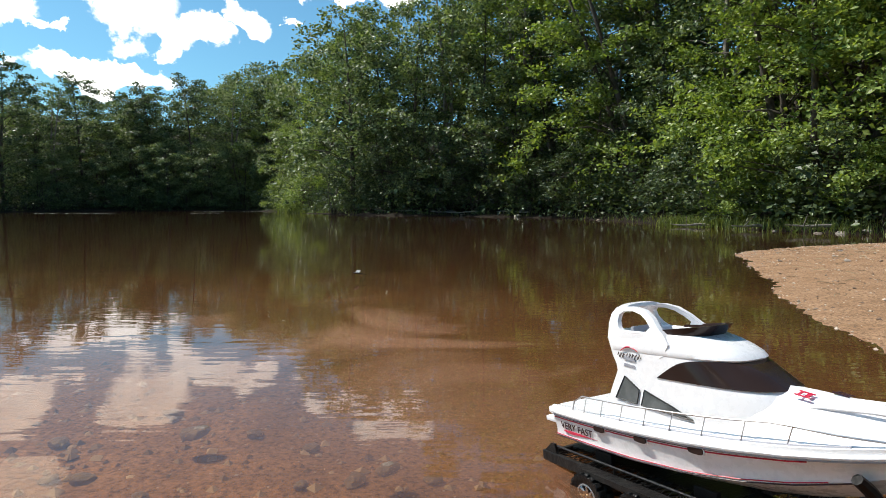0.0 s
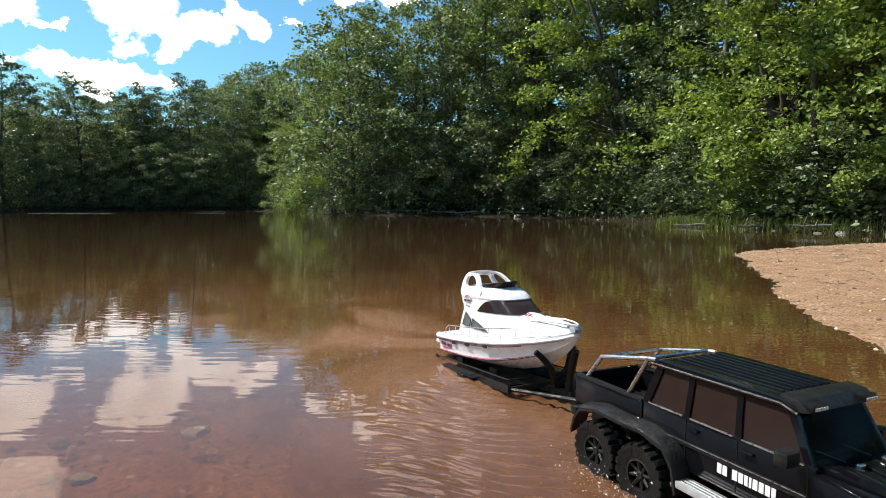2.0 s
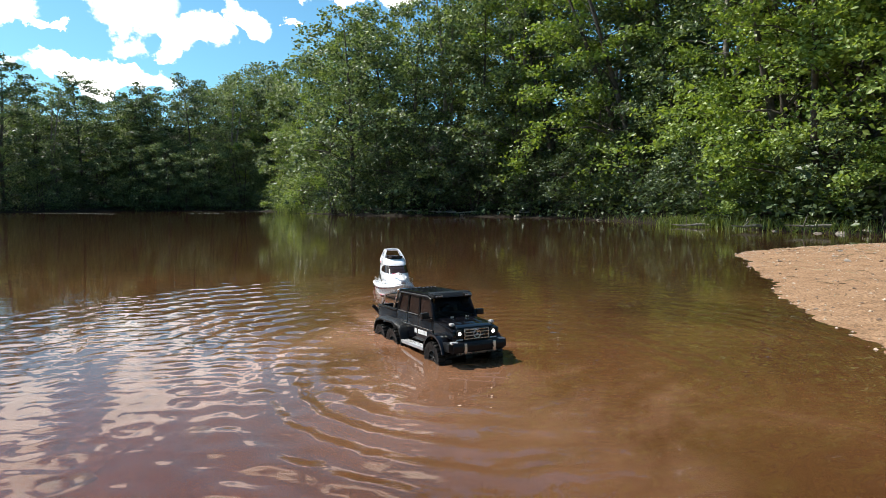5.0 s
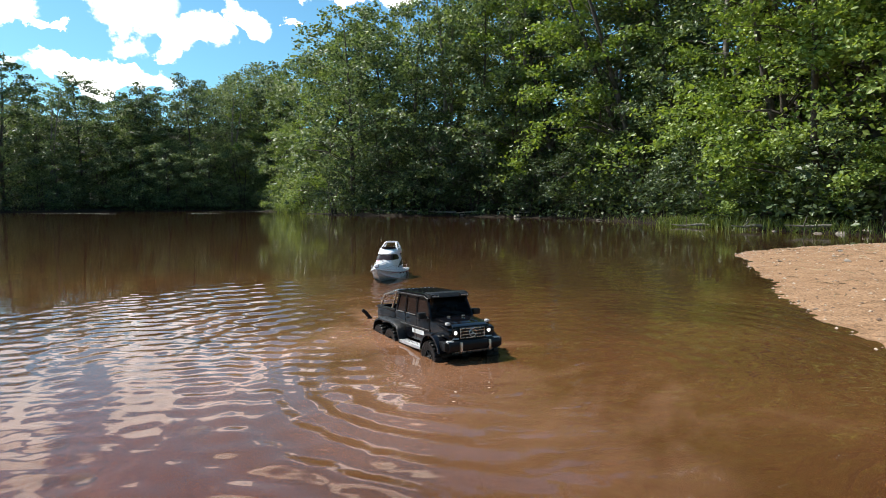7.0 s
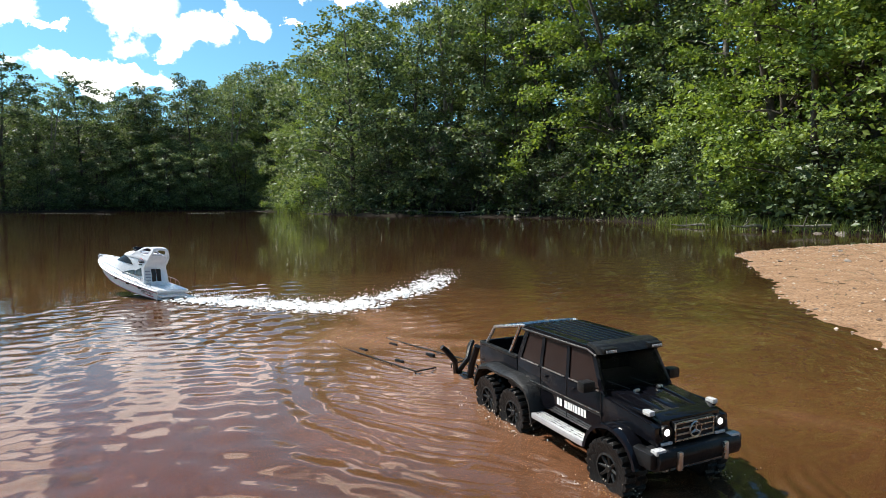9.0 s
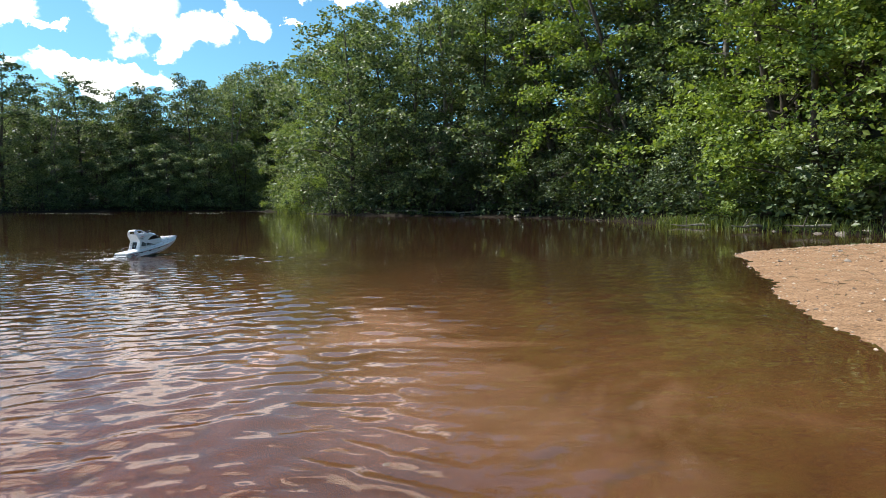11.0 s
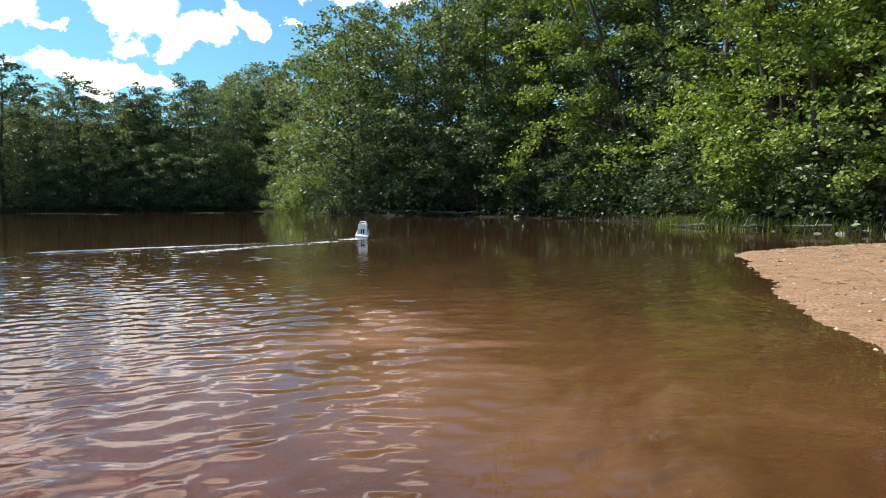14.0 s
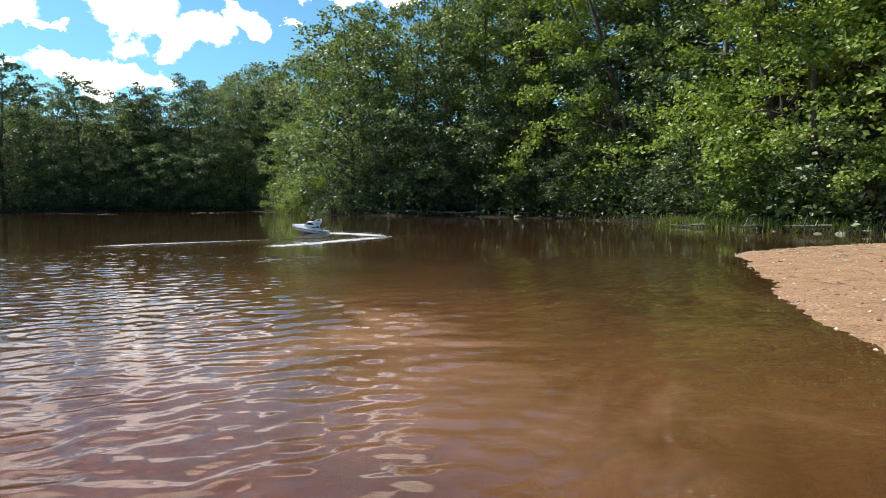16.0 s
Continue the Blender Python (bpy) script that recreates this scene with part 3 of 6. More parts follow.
        pts = [(x + ca * L * u, y + sa * L * u, g + 0.05 + 0.35 * lift * math.sin(u * 7.0 + x) * L * 0.4 + 0.12 * lift * u) for u in np.linspace(0, 1, 6)]
        tube(bm, pts, [0.035, 0.032, 0.028, 0.022, 0.016, 0.006], 6)
        m_ = pts[3]
        tube(bm, [m_, (m_[0] - sa * 0.3, m_[1] + ca * 0.2, m_[2] + 0.22)], [0.014, 0.004], 5)
        ob = part("fallen_branch", bm, DEADWOOD, None, "", True)
        tagged(ob, "grey weathered fallen branch on the bank", "branch", "fallen branches")
    for x, y, r in ((6.85, 10.75, 0.11), (7.15, 10.55, 0.14), (7.5, 10.4, 0.10), (6.55, 11.6, 0.08), (5.2, 19.6, 0.16), (3.1, 24.4, 0.2), (0.9, 26.5, 0.18)):
        r *= 0.65
        stone(x, y, max(0.0, float(ground_height(x, y))) - r * 0.15, r, "pale grey stone at the water's edge")


STONE_RNG = np.random.default_rng(21)


def stone(x, y, z, r, label, flat=0.55, material=STONE):
    bm = bmesh.new()
    bmesh.ops.create_icosphere(bm, subdivisions=2, radius=1.0)
    k = STONE_RNG.uniform(0, 20, 3)
    for v in bm.verts:
        n = noise.noise(Vector(v.co) * 1.3 + Vector(k))
        v.co = Vector((v.co.x * STONE_RNG.uniform(0.99, 1.01) * 1.25, v.co.y, v.co.z * flat)) * (1 + 0.35 * n)
    bmesh.ops.scale(bm, vec=(r, r, r), verts=bm.verts)
    ob = part("stone", bm, material, None, "", True)
    ob.location = (x, y, z)
    ob.rotation_euler = (STONE_RNG.uniform(-0.2, 0.2), STONE_RNG.uniform(-0.2, 0.2), STONE_RNG.uniform(0, 6.28))
    tagged(ob, label, "stone", "stones of the pond")


def bed_and_beach():
    rng = np.random.default_rng(8)
    # stones that break or nearly reach the surface in the shallows
    for x, y, r in ((-0.60, 1.385, 0.036), (-0.72, 1.135, 0.026), (-0.115, 1.18, 0.026), (-0.02, 1.235, 0.016), (-0.19, 1.22, 0.02), (-0.30, 1.20, 0.014), (-0.43, 1.10, 0.012), (-0.48, 1.10, 0.015),
                    (-0.86, 1.24, 0.016), (-0.62, 1.16, 0.013), (-0.33, 1.42, 0.018), (-0.50, 1.52, 0.02), (-0.98, 1.46, 0.022), (-1.10, 1.20, 0.02), (-0.05, 1.10, 0.014), (0.12, 1.16, 0.012), (-0.25, 1.62, 0.02), (-0.80, 1.70, 0.024), (-1.3, 1.6, 0.028),
                    (0.28, 1.12, 0.014)):
        bed = float(ground_height(x, y))
        stone(x, y, (0.002 - 0.45 * r) if r > 0.0255 else bed + r * 0.4, r * (0.85 if r > 0.0255 else 1.1), "wet brown stone lying in the shallows", 0.5, WET_STONE)
    # gravel
    V, F = [], []

    def pebble(x, y, z, r):
        o = len(V)
        a = rng.uniform(0, 6.28)
        pts = [(1.3, 0, 0), (0.2, 1, 0.1), (-1.1, 0.3, 0), (-0.2, -1, 0), (0, 0, 0.7), (0, 0, -0.6)]
        for p in pts:
            j = rng.uniform(0.75, 1.25)
            V.append((x + r * j * (p[0] * math.cos(a) - p[1] * math.sin(a)), y + r * j * (p[0] * math.sin(a) + p[1] * math.cos(a)), z + r * j * p[2]))
        for i in range(4):
            k = (i + 1) % 4
            F.append((o + i, o + k, o + 4))
            F.append((o + k, o + i, o + 5))
    xs, ys = rng.uniform(-2.2, 1.2, 2600), rng.uniform(0.9, 2.4, 2600)
    for x, y, z in zip(xs, ys, ground_height(xs, ys)):
        pebble(x, y, z + 0.001, 0.003 + 0.014 * rng.random() ** 4)
    xs, ys = rng.uniform(1.4, 8.0, 16000), 1.5 + 7.5 * rng.random(16000) ** 0.8
    keep = shore_distance(xs, ys) > -0.05
    for x, y, z in zip(xs[keep], ys[keep], ground_height(xs[keep], ys[keep])):
        pebble(x, y, z + 0.001, 0.002 + 0.011 * rng.random() ** 6)
    # a line of pale grit along the water of the spit
    u = rng.uniform(7, 15.99, 700)
    k = u.astype(int)
    p = SH[k] + (SH[k + 1] - SH[k]) * (u - k)[:, None] + rng.normal(0, 0.07, (700, 2))
    for (x, y), z in zip(p, ground_height(p[:, 0], p[:, 1])):
        pebble(x, y, z, 0.003 + 0.006 * rng.random() ** 3)
    ob = new("gravel", mesh_of("gravel", V, F, PEBBLE))
    tagged(ob, "brown and pale gravel strewn over the sand", "gravel", kind="stuff")
    V, F = [], []
    tx, ty = rng.uniform(2.0, 8.0, 420), rng.uniform(2.2, 8.2, 420)
    dry = shore_distance(tx, ty) > 0.15
    for x, y, z in zip(tx[dry], ty[dry], ground_height(tx[dry], ty[dry]) + 0.004):
        a, L = rng.uniform(0, 6.28), rng.uniform(0.03, 0.16)
        v, f_ = tube_arrays([(x, y, z), (x + math.cos(a) * L * 0.5, y + math.sin(a) * L * 0.5, z + 0.006), (x + math.cos(a + 0.2) * L, y + math.sin(a + 0.2) * L, z)], 0.002, 4)
        o = len(V)
        V.extend(v)
        F.extend(tuple(i + o for i in q) for q in f_)
    ob = new("twigs", mesh_of("twigs", V, F, STRAW))
    tagged(ob, "dry straw and twigs scattered on the sand", "twigs", kind="stuff")
    for x, y, r in ((3.42, 4.95, 0.022), (3.05, 5.3, 0.018), (4.0, 5.9, 0.02), (3.6, 5.4, 0.014), (3.0, 3.4, 0.014)):
        stone(x, y, float(ground_height(x, y)) + r * 0.2, r, "small dark stone lying on the sand")
    # thin rafts of pale scum on the far water
    for x, y, L in ((-21, 33, 4.5), (-18.0, 31.5, 1.0), (-15.5, 40, 3.0), (-12.5, 42, 3.5), (-13.5, 33.5, 2.0)):
        bm = bmesh.new()
        n = 26
        up = [bm.verts.new((x + L * (k / n - 0.5), y + 0.12 * math.sin(k * 1.3) + 0.10 + 0.06 * rng.random(), 0.006)) for k in range(n + 1)]
        dn = [bm.verts.new((x + L * (k / n - 0.5), y + 0.12 * math.sin(k * 1.3) - 0.08 * rng.random(), 0.004)) for k in range(n + 1)]
        for k in range(n):
            bm.faces.new((dn[k], dn[k + 1], up[k + 1], up[k]))
        bmesh.ops.solidify(bm, geom=bm.faces[:], thickness=0.004)
        ob = part("scum_raft", bm, WHITE_SCUM, None)
        tagged(ob, "thin pale raft of scum floating on the pond", "scum", "scum rafts")


WHITE_SCUM = surface("pale_scum", (0.28, 0.27, 0.22), (0.48, 0.46, 0.40), rough=0.7, scale=3.0)
plant_forest()
undergrowth()
bed_and_beach()
# ---- materials of the models ----
WHITE = surface("white_gelcoat", (0.80, 0.80, 0.83), (0.86, 0.86, 0.88), rough=0.28, scale=5.0, coat=0.3)
GREY_TRIM = surface("grey_plastic", (0.30, 0.31, 0.36), (0.40, 0.41, 0.46), rough=0.45, scale=12)
DARK_GLASS = surface("smoked_glass", (0.020, 0.012, 0.010), (0.034, 0.020, 0.017), rough=0.10, scale=3.0, coat=0.05, spec=0.22)
GREY_GLASS = surface("grey_window_film", (0.03, 0.035, 0.035), (0.16, 0.17, 0.17), rough=0.18, scale=14.0)
BLACK = surface("black_plastic", (0.006, 0.006, 0.0065), (0.014, 0.014, 0.015), rough=0.34, scale=18.0, bump=0.1, bump_scale=120, spec=0.25)
BLACK_PAINT = surface("black_paint", (0.0035, 0.0035, 0.005), (0.0065, 0.0065, 0.009), rough=0.08, scale=9.0, coat=0.40, spec=0.12)
DUSTY = surface("dusty_black", (0.006, 0.0058, 0.0058), (0.022, 0.021, 0.020), rough=0.34, scale=22.0, bump=0.25, bump_scale=70, spec=0.28)
RUBBER = surface("wet_rubber", (0.005, 0.005, 0.005), (0.014, 0.0135, 0.013), rough=0.36, scale=26.0, bump=0.3, bump_scale=110, spec=0.25)
CHROME = surface("brushed_metal", (0.55, 0.54, 0.52), (0.75, 0.74, 0.72), rough=0.28, scale=30.0, metal=1.0)
STEEL_RAIL = surface("rail_wire", (0.42, 0.42, 0.43), (0.62, 0.62, 0.62), rough=0.3, scale=30.0, metal=1.0)
SILVER = surface("silver_step", (0.48, 0.47, 0.48), (0.72, 0.71, 0.72), rough=0.38, scale=18.0, metal=0.6)
RED = surface("red_film", (0.50, 0.015, 0.05), (0.62, 0.03, 0.08), rough=0.35, scale=10)
MAROON = surface("dark_stripe", (0.03, 0.012, 0.02), (0.06, 0.02, 0.03), rough=0.35, scale=10)
WHITE_FILM = surface("white_film", (0.72, 0.72, 0.72), (0.84, 0.84, 0.84), rough=0.4, scale=20)
TAN = surface("wet_mud", (0.20, 0.12, 0.07), (0.32, 0.2, 0.12), rough=0.5, scale=20)


def glowing(name, colour, strength):
    m = bpy.data.materials.new(name)
    m.use_nodes = True
    p = m.node_tree.nodes["Principled BSDF"]
    p.inputs["Base Color"].default_value = (0.8, 0.8, 0.8, 1)
    p.inputs["Roughness"].default_value = 0.15
    p.inputs["Emission Color"].default_value = (*colour, 1)
    p.inputs["Emission Strength"].default_value = strength
    return m


def clear_glass():
    m = bpy.data.materials.new("cab_glass")
    m.use_nodes = True
    nt = m.node_tree
    p = nt.nodes["Principled BSDF"]
    p.inputs["Base Color"].default_value = (0.02, 0.02, 0.02, 1)
    p.inputs["Roughness"].default_value = 0.04
    t = node(nt, "ShaderNodeBsdfTransparent", Color=(0.66, 0.66, 0.62, 1))
    mx = nt.nodes.new("ShaderNodeMixShader")
    mx.inputs[0].default_value = 0.12
    nt.links.new(t.outputs[0], mx.inputs[1])
    nt.links.new(p.outputs[0], mx.inputs[2])
    nt.links.new(mx.outputs[0], nt.nodes["Material Output"].inputs["Surface"])
    return m


HEADLIGHT = glowing("lit_headlight", (1.0, 0.97, 0.92), 3.0)
CLEAR_LENS = surface("clear_lens", (0.30, 0.30, 0.30), (0.7, 0.7, 0.7), rough=0.10, scale=220)
CAB_GLASS = clear_glass()


# ---- bmesh helpers ----
def box(bm, x0, x1, y0, y1, z0, z1, bevel=0.0, seg=2):
    vs = [bm.verts.new((x, y, z)) for x in (x0, x1) for y in (y0, y1) for z in (z0, z1)]
    fs = [bm.faces.new([vs[i] for i in q]) for q in ((0, 1, 3, 2), (4, 6, 7, 5), (0, 4, 5, 1), (2, 3, 7, 6), (0, 2, 6, 4), (1, 5, 7, 3))]
    if bevel:
        es = list({e for f_ in fs for e in f_.edges})
        bmesh.ops.bevel(bm, geom=es, offset=bevel, segments=seg, profile=0.6, affect="EDGES")


def prism(bm, outline, y0, y1, bevel=0.0, shrink=1.0):
    """A side outline (x, z) drawn out from y0 to y1."""
    n = len(outline)
    a = [bm.verts.new((x, y0, z)) for x, z in outline]
    b = [bm.verts.new((x, y1, z)) for x, z in outline]
    fs = [bm.faces.new(a[::-1]), bm.faces.new(b)]
    for i in range(n):
        fs.append(bm.faces.new((a[i], a[(i + 1) % n], b[(i + 1) % n], b[i])))
    if bevel:
        es = list({e for f_ in fs for e in f_.edges})
        bmesh.ops.bevel(bm, geom=es, offset=bevel, segments=2, profile=0.6, affect="EDGES")


def loft(bm, rings, closed=True, cap=True):
    R_ = [[bm.verts.new(p) for p in r] for r in rings]
    n = len(R_[0])
    for a, b in zip(R_, R_[1:]):
        for i in range(n if closed else n - 1):
            j = (i + 1) % n
            q = []
            for v in (a[i], a[j], b[j], b[i]):
                if v not in q:
                    q.append(v)
            bm.faces.new(q)
    if cap:
        bm.faces.new(R_[0][::-1])
        bm.faces.new(R_[-1])
    return R_


def lathe(bm, profile, n=28, axis_y=0.0):
    """Turns a profile of (radius, y) round the y axis."""
    rings = [[(r * math.cos(2 * math.pi * k / n), y + axis_y, r * math.sin(2 * math.pi * k / n)) for k in range(n)] for r, y in profile]
    loft(bm, rings, True, True)


def fresh():
    return bmesh.new()


def oval(bm, cx, cy, cz, rx, rz, thick, n=20, power=2.0):
    """A flat oval plate standing in the xz plane."""
    pts = []
    for k in range(n):
        a = 2 * math.pi * k / n
        c, s = math.cos(a), math.sin(a)
        pts.append((cx + rx * math.copysign(abs(c) ** (2 / power), c), cz + rz * math.copysign(abs(s) ** (2 / power), s)))
    prism(bm, pts, cy - thick / 2, cy + thick / 2)


def lettering(text, size, material, parent, m, label):
    cu = bpy.data.curves.new("lettering", "FONT")
    cu.body, cu.size, cu.extrude, cu.shear = text, size, 0.0006, 0.15
    ob = bpy.data.objects.new("lettering", cu)
    scene.collection.objects.link(ob)
    deps = bpy.context.evaluated_depsgraph_get()
    me = bpy.data.meshes.new_from_object(ob.evaluated_get(deps))
    bpy.data.objects.remove(ob)
    me.materials.clear()
    me.materials.append(material)
    out = new("lettering", me)
    out.parent = parent
    out.matrix_basis = m
    out["label"] = label
    return out


# ---- the model yacht ----
HULL_X = (0.0, 0.12, 0.25, 0.38, 0.48, 0.57, 0.65, 0.71, 0.755, 0.783)
HULL_KEEL = (0.0, 0.0, 0.0, 0.006, 0.018, 0.036, 0.060, 0.088, 0.116, 0.146)
HULL_CY = (0.104, 0.108, 0.110, 0.105, 0.094, 0.075, 0.050, 0.029, 0.014, 0.004)
HULL_CZ = (0.032, 0.033, 0.036, 0.044, 0.055, 0.070, 0.089, 0.108, 0.128, 0.152)
HULL_SY = (0.116, 0.121, 0.124, 0.122, 0.114, 0.100, 0.078, 0.054, 0.031, 0.009)
HULL_SZ = (0.088, 0.091, 0.097, 0.105, 0.113, 0.122, 0.132, 0.142, 0.151, 0.160)


def along(table, x):
    return float(np.interp(x, HULL_X, table))


def hull_side(x, v, out=0.0):
    """A point on the starboard topside, v from the chine (0) to the rub rail (1)."""
    flare = 0.35 * v + 0.65 * v * v if x > 0.45 else v
    y = along(HULL_CY, x) + (along(HULL_SY, x) - along(HULL_CY, x)) * flare
    z = along(HULL_CZ, x) + (along(HULL_SZ, x) - along(HULL_CZ, x)) * v
    return (x, -(y + out), z)


def cabin_ring(rear, front, half, z, n=40, nose=3.0):
    """A plan outline at height z: square stern, rounded nose."""
    pts = []
    mid = rear + (front - rear) * 0.35
    for k in range(n):
        a = -math.pi / 2 + math.pi * k / (n - 1)
        c, s = math.cos(a), math.sin(a)
        pts.append((mid + (front - mid) * abs(c) ** (2 / nose), half * math.copysign(abs(s) ** (2 / nose), s), z))
    return [(rear, -half, z)] + pts + [(rear, half, z)]


CABIN = ((0.085, 0.150, 0.60, 0.098), (0.135, 0.168, 0.585, 0.094), (0.170, 0.182, 0.560, 0.091), (0.204, 0.196, 0.536, 0.086), (0.228, 0.190, 0.497, 0.0835), (0.249, 0.182, 0.462, 0.081))


def cabin_at(z):
    zs = [c[0] for c in CABIN]
    return tuple(float(np.interp(z, zs, [c[i] for c in CABIN])) for i in (1, 2, 3))


def build_yacht():
    root = new("model_yacht")
    tagged(root, "white model motor yacht with smoked windows and red stripes", "model boat")
    bm = fresh()
    rings = []
    xs = np.linspace(0, 0.783, 30)
    for x in xs:
        k, cy, cz, sy, sz = (along(t_, x) for t_ in (HULL_KEEL, HULL_CY, HULL_CZ, HULL_SY, HULL_SZ))
        half = [(x, 0, k), (x, -cy * 0.5, k + (cz - k) * 0.46), (x, -cy, cz), (x, -cy - 0.004, cz + 0.003)]
        half += [hull_side(x, v) for v in (0.25, 0.5, 0.75, 1.0)]
        other = [(p[0], -p[1], p[2]) for p in half[1:]][::-1]
        rings.append(half + other)
    loft(bm, rings)
    hull = part("hull", bm, WHITE, root, "white glossy hull", True)
    # rub rail
    bm = fresh()
    for s in (1, -1):
        pts = [(-0.006, s * 0.117, 0.090)] + [(x, s * along(HULL_SY, x) + s * 0.001, along(HULL_SZ, x)) for x in np.linspace(0.02, 0.783, 26)] + [(0.790, 0, 0.162)]
        tube(bm, pts, 0.0042, 8)
    part("rub_rail", bm, WHITE, root, "", True)
    bm = fresh()
    for s in (1, -1):
        pts = [(x, s * (along(HULL_SY, x) + 0.0012), along(HULL_SZ, x) - 0.0052) for x in np.linspace(0.0, 0.76, 26)]
        tube(bm, pts, 0.0018, 6)
    part("rub_rail_strip", bm, GREY_TRIM, root, "grey strip under the rub rail")
    # deck with raised foredeck and side walkways
    bm = fresh()
    rings = []
    for x in np.linspace(-0.01, 0.786, 28):
        sy, sz = along(HULL_SY, x), along(HULL_SZ, x)
        crown = float(np.interp(x, (0, 0.14, 0.2, 0.45, 0.56, 0.66, 0.74, 0.786), (0.000, 0.0, 0.05, 0.084, 0.078, 0.058, 0.036, 0.012)))
        half = [(x, -sy + 0.001, sz - 0.006), (x, -sy + 0.002, sz + 0.003), (x, -sy * 0.97, sz + 0.012), (x, -sy * 0.90, sz + 0.014), (x, -sy * 0.82, sz + 0.011 + crown * 0.12),
                (x, -sy * 0.66, sz + 0.012 + crown * 0.52), (x, -sy * 0.4, sz + 0.012 + crown * 0.85), (x, 0, sz + 0.012 + crown)]
        rings.append(half + [(p[0], -p[1], p[2]) for p in half[:-1]][::-1])
    loft(bm, rings)
    part("deck", bm, WHITE, root, "", True)
    bm = fresh()
    for s in (1, -1):
        rings = [[(x, s * along(HULL_SY, x) * a, along(HULL_SZ, x) + 0.016 + c) for a, c in ((0.93, 0.0), (0.86, 0.0), (0.86, -0.006), (0.93, -0.006))] for x in np.linspace(0.17, 0.66, 14)]
        loft(bm, rings)
    part("side_deck", bm, surface("pale_grey_tread", (0.52, 0.52, 0.58), (0.62, 0.62, 0.68), rough=0.6, scale=30), root, "pale grey walkway along the deck")
    # swim platform and transom
    bm = fresh()
    box(bm, -0.045, 0.004, -0.106, 0.106, 0.058, 0.070, 0.004)
    box(bm, -0.022, 0.006, -0.115, 0.115, 0.082, 0.097, 0.005)
    part("swim_platform", bm, WHITE, root, "", True)
    # cabin
    bm = fresh()
    rings = [cabin_ring(r, f_, h_, z) for z, r, f_, h_ in CABIN]
    loft(bm, rings)
    cabin = part("cabin", bm, WHITE, root, "", True)
    # flybridge: brow over the windscreen, coaming, cockpit
    bm = fresh()
    rings = [cabin_ring(r, f_, h_, z, nose=3.0) for z, r, f_, h_ in
             ((0.244, 0.182, 0.470, 0.081), (0.248, 0.182, 0.474, 0.083), (0.256, 0.180, 0.466, 0.0825), (0.266, 0.178, 0.446, 0.080), (0.276, 0.176, 0.420, 0.076), (0.283, 0.176, 0.394, 0.071),
              (0.286, 0.178, 0.375, 0.062), (0.283, 0.19, 0.365, 0.056), (0.262, 0.20, 0.35, 0.052))]
    loft(bm, rings)
    fly = part("flybridge", bm, WHITE, root, "", True)
    bm = fresh()
    box(bm, 0.205, 0.245, -0.045, 0.045, 0.260, 0.276, 0.005)
    box(bm, 0.200, 0.210, -0.045, 0.045, 0.270, 0.292, 0.004)
    box(bm, 0.30, 0.335, -0.030, 0.030, 0.260, 0.283, 0.005)
    part("seat", bm, GREY_TRIM, fly, "grey flybridge seat and console", True)
    # black wind deflector on the flybridge
    bm = fresh()
    outer, inner = [], []
    for k in range(25):
        a = -math.pi / 2 + math.pi * k / 24
        c, s = math.cos(a), math.sin(a)
        up = 0.004 + 0.016 * abs(c) ** 0.7
        lo = (0.262 + 0.128 * abs(c) ** 0.65, 0.063 * math.copysign(abs(s) ** 0.7, s))
        outer.append((lo[0] + 0.020 * abs(c), lo[1] * 1.02, 0.285 + up))
        inner.append((lo[0], lo[1], 0.284))
    rings = [[i_, o_, (o_[0] - 0.004, o_[1] * 0.96, o_[2]), (i_[0] - 0.006, i_[1] * 0.94, i_[2])] for i_, o_ in zip(inner, outer)]
    loft(bm, rings)
    part("wind_deflector", bm, DARK_GLASS, fly, "black wind deflector", True)
    # radar arch: two side wings with oval openings, joined at the top
    for s in (1, -1):
        bm = fresh()
        outl = [(0.196, 0.206), (0.180, 0.235), (0.168, 0.270), (0.160, 0.300), (0.160, 0.318), (0.168, 0.329), (0.185, 0.334), (0.225, 0.334), (0.255, 0.328), (0.280, 0.314), (0.300, 0.297), (0.318, 0.286), (0.335, 0.268), (0.32, 0.245), (0.26, 0.214)]
        hole = [(0.192, 0.292), (0.184, 0.305), (0.184, 0.318), (0.194, 0.325), (0.222, 0.3255), (0.246, 0.320), (0.265, 0.309), (0.280, 0.297), (0.272, 0.289), (0.250, 0.285), (0.225, 0.283), (0.205, 0.285)]
        edges = []
        for ring in (outl, hole):
            vs = [bm.verts.new((x, 0, z)) for x, z in ring]
            edges += [bm.edges.new((vs[q], vs[(q + 1) % len(vs)])) for q in range(len(vs))]
        bmesh.ops.triangle_fill(bm, use_beauty=True, edges=edges)
        ex = bmesh.ops.extrude_face_region(bm, geom=bm.faces[:])
        for v in ex["geom"]:
            if isinstance(v, bmesh.types.BMVert):
                v.co.y = -0.012
        for v in bm.verts:
            v.co.y = s * (0.0824 - max(0.0, v.co.z - 0.272) * 0.50 + v.co.y)
        part("arch_wing", bm, WHITE, root, "", True)
    bm = fresh()
    rings = []
    for k in range(15):
        y = -0.051 + 0.102 * k / 14
        lift = 0.004 * (1 - (y / 0.051) ** 4)
        rings.append([(0.160, y, 0.318 + lift), (0.166, y, 0.330 + lift), (0.182, y, 0.336 + lift), (0.200, y, 0.335 + lift), (0.202, y, 0.328 + lift), (0.182, y, 0.323 + lift)])
    loft(bm, rings)
    part("arch_top", bm, WHITE, root, "", True)
    # smoked wrap-round windscreen, tapering to points on the sides
    bm = fresh()
    cols = []
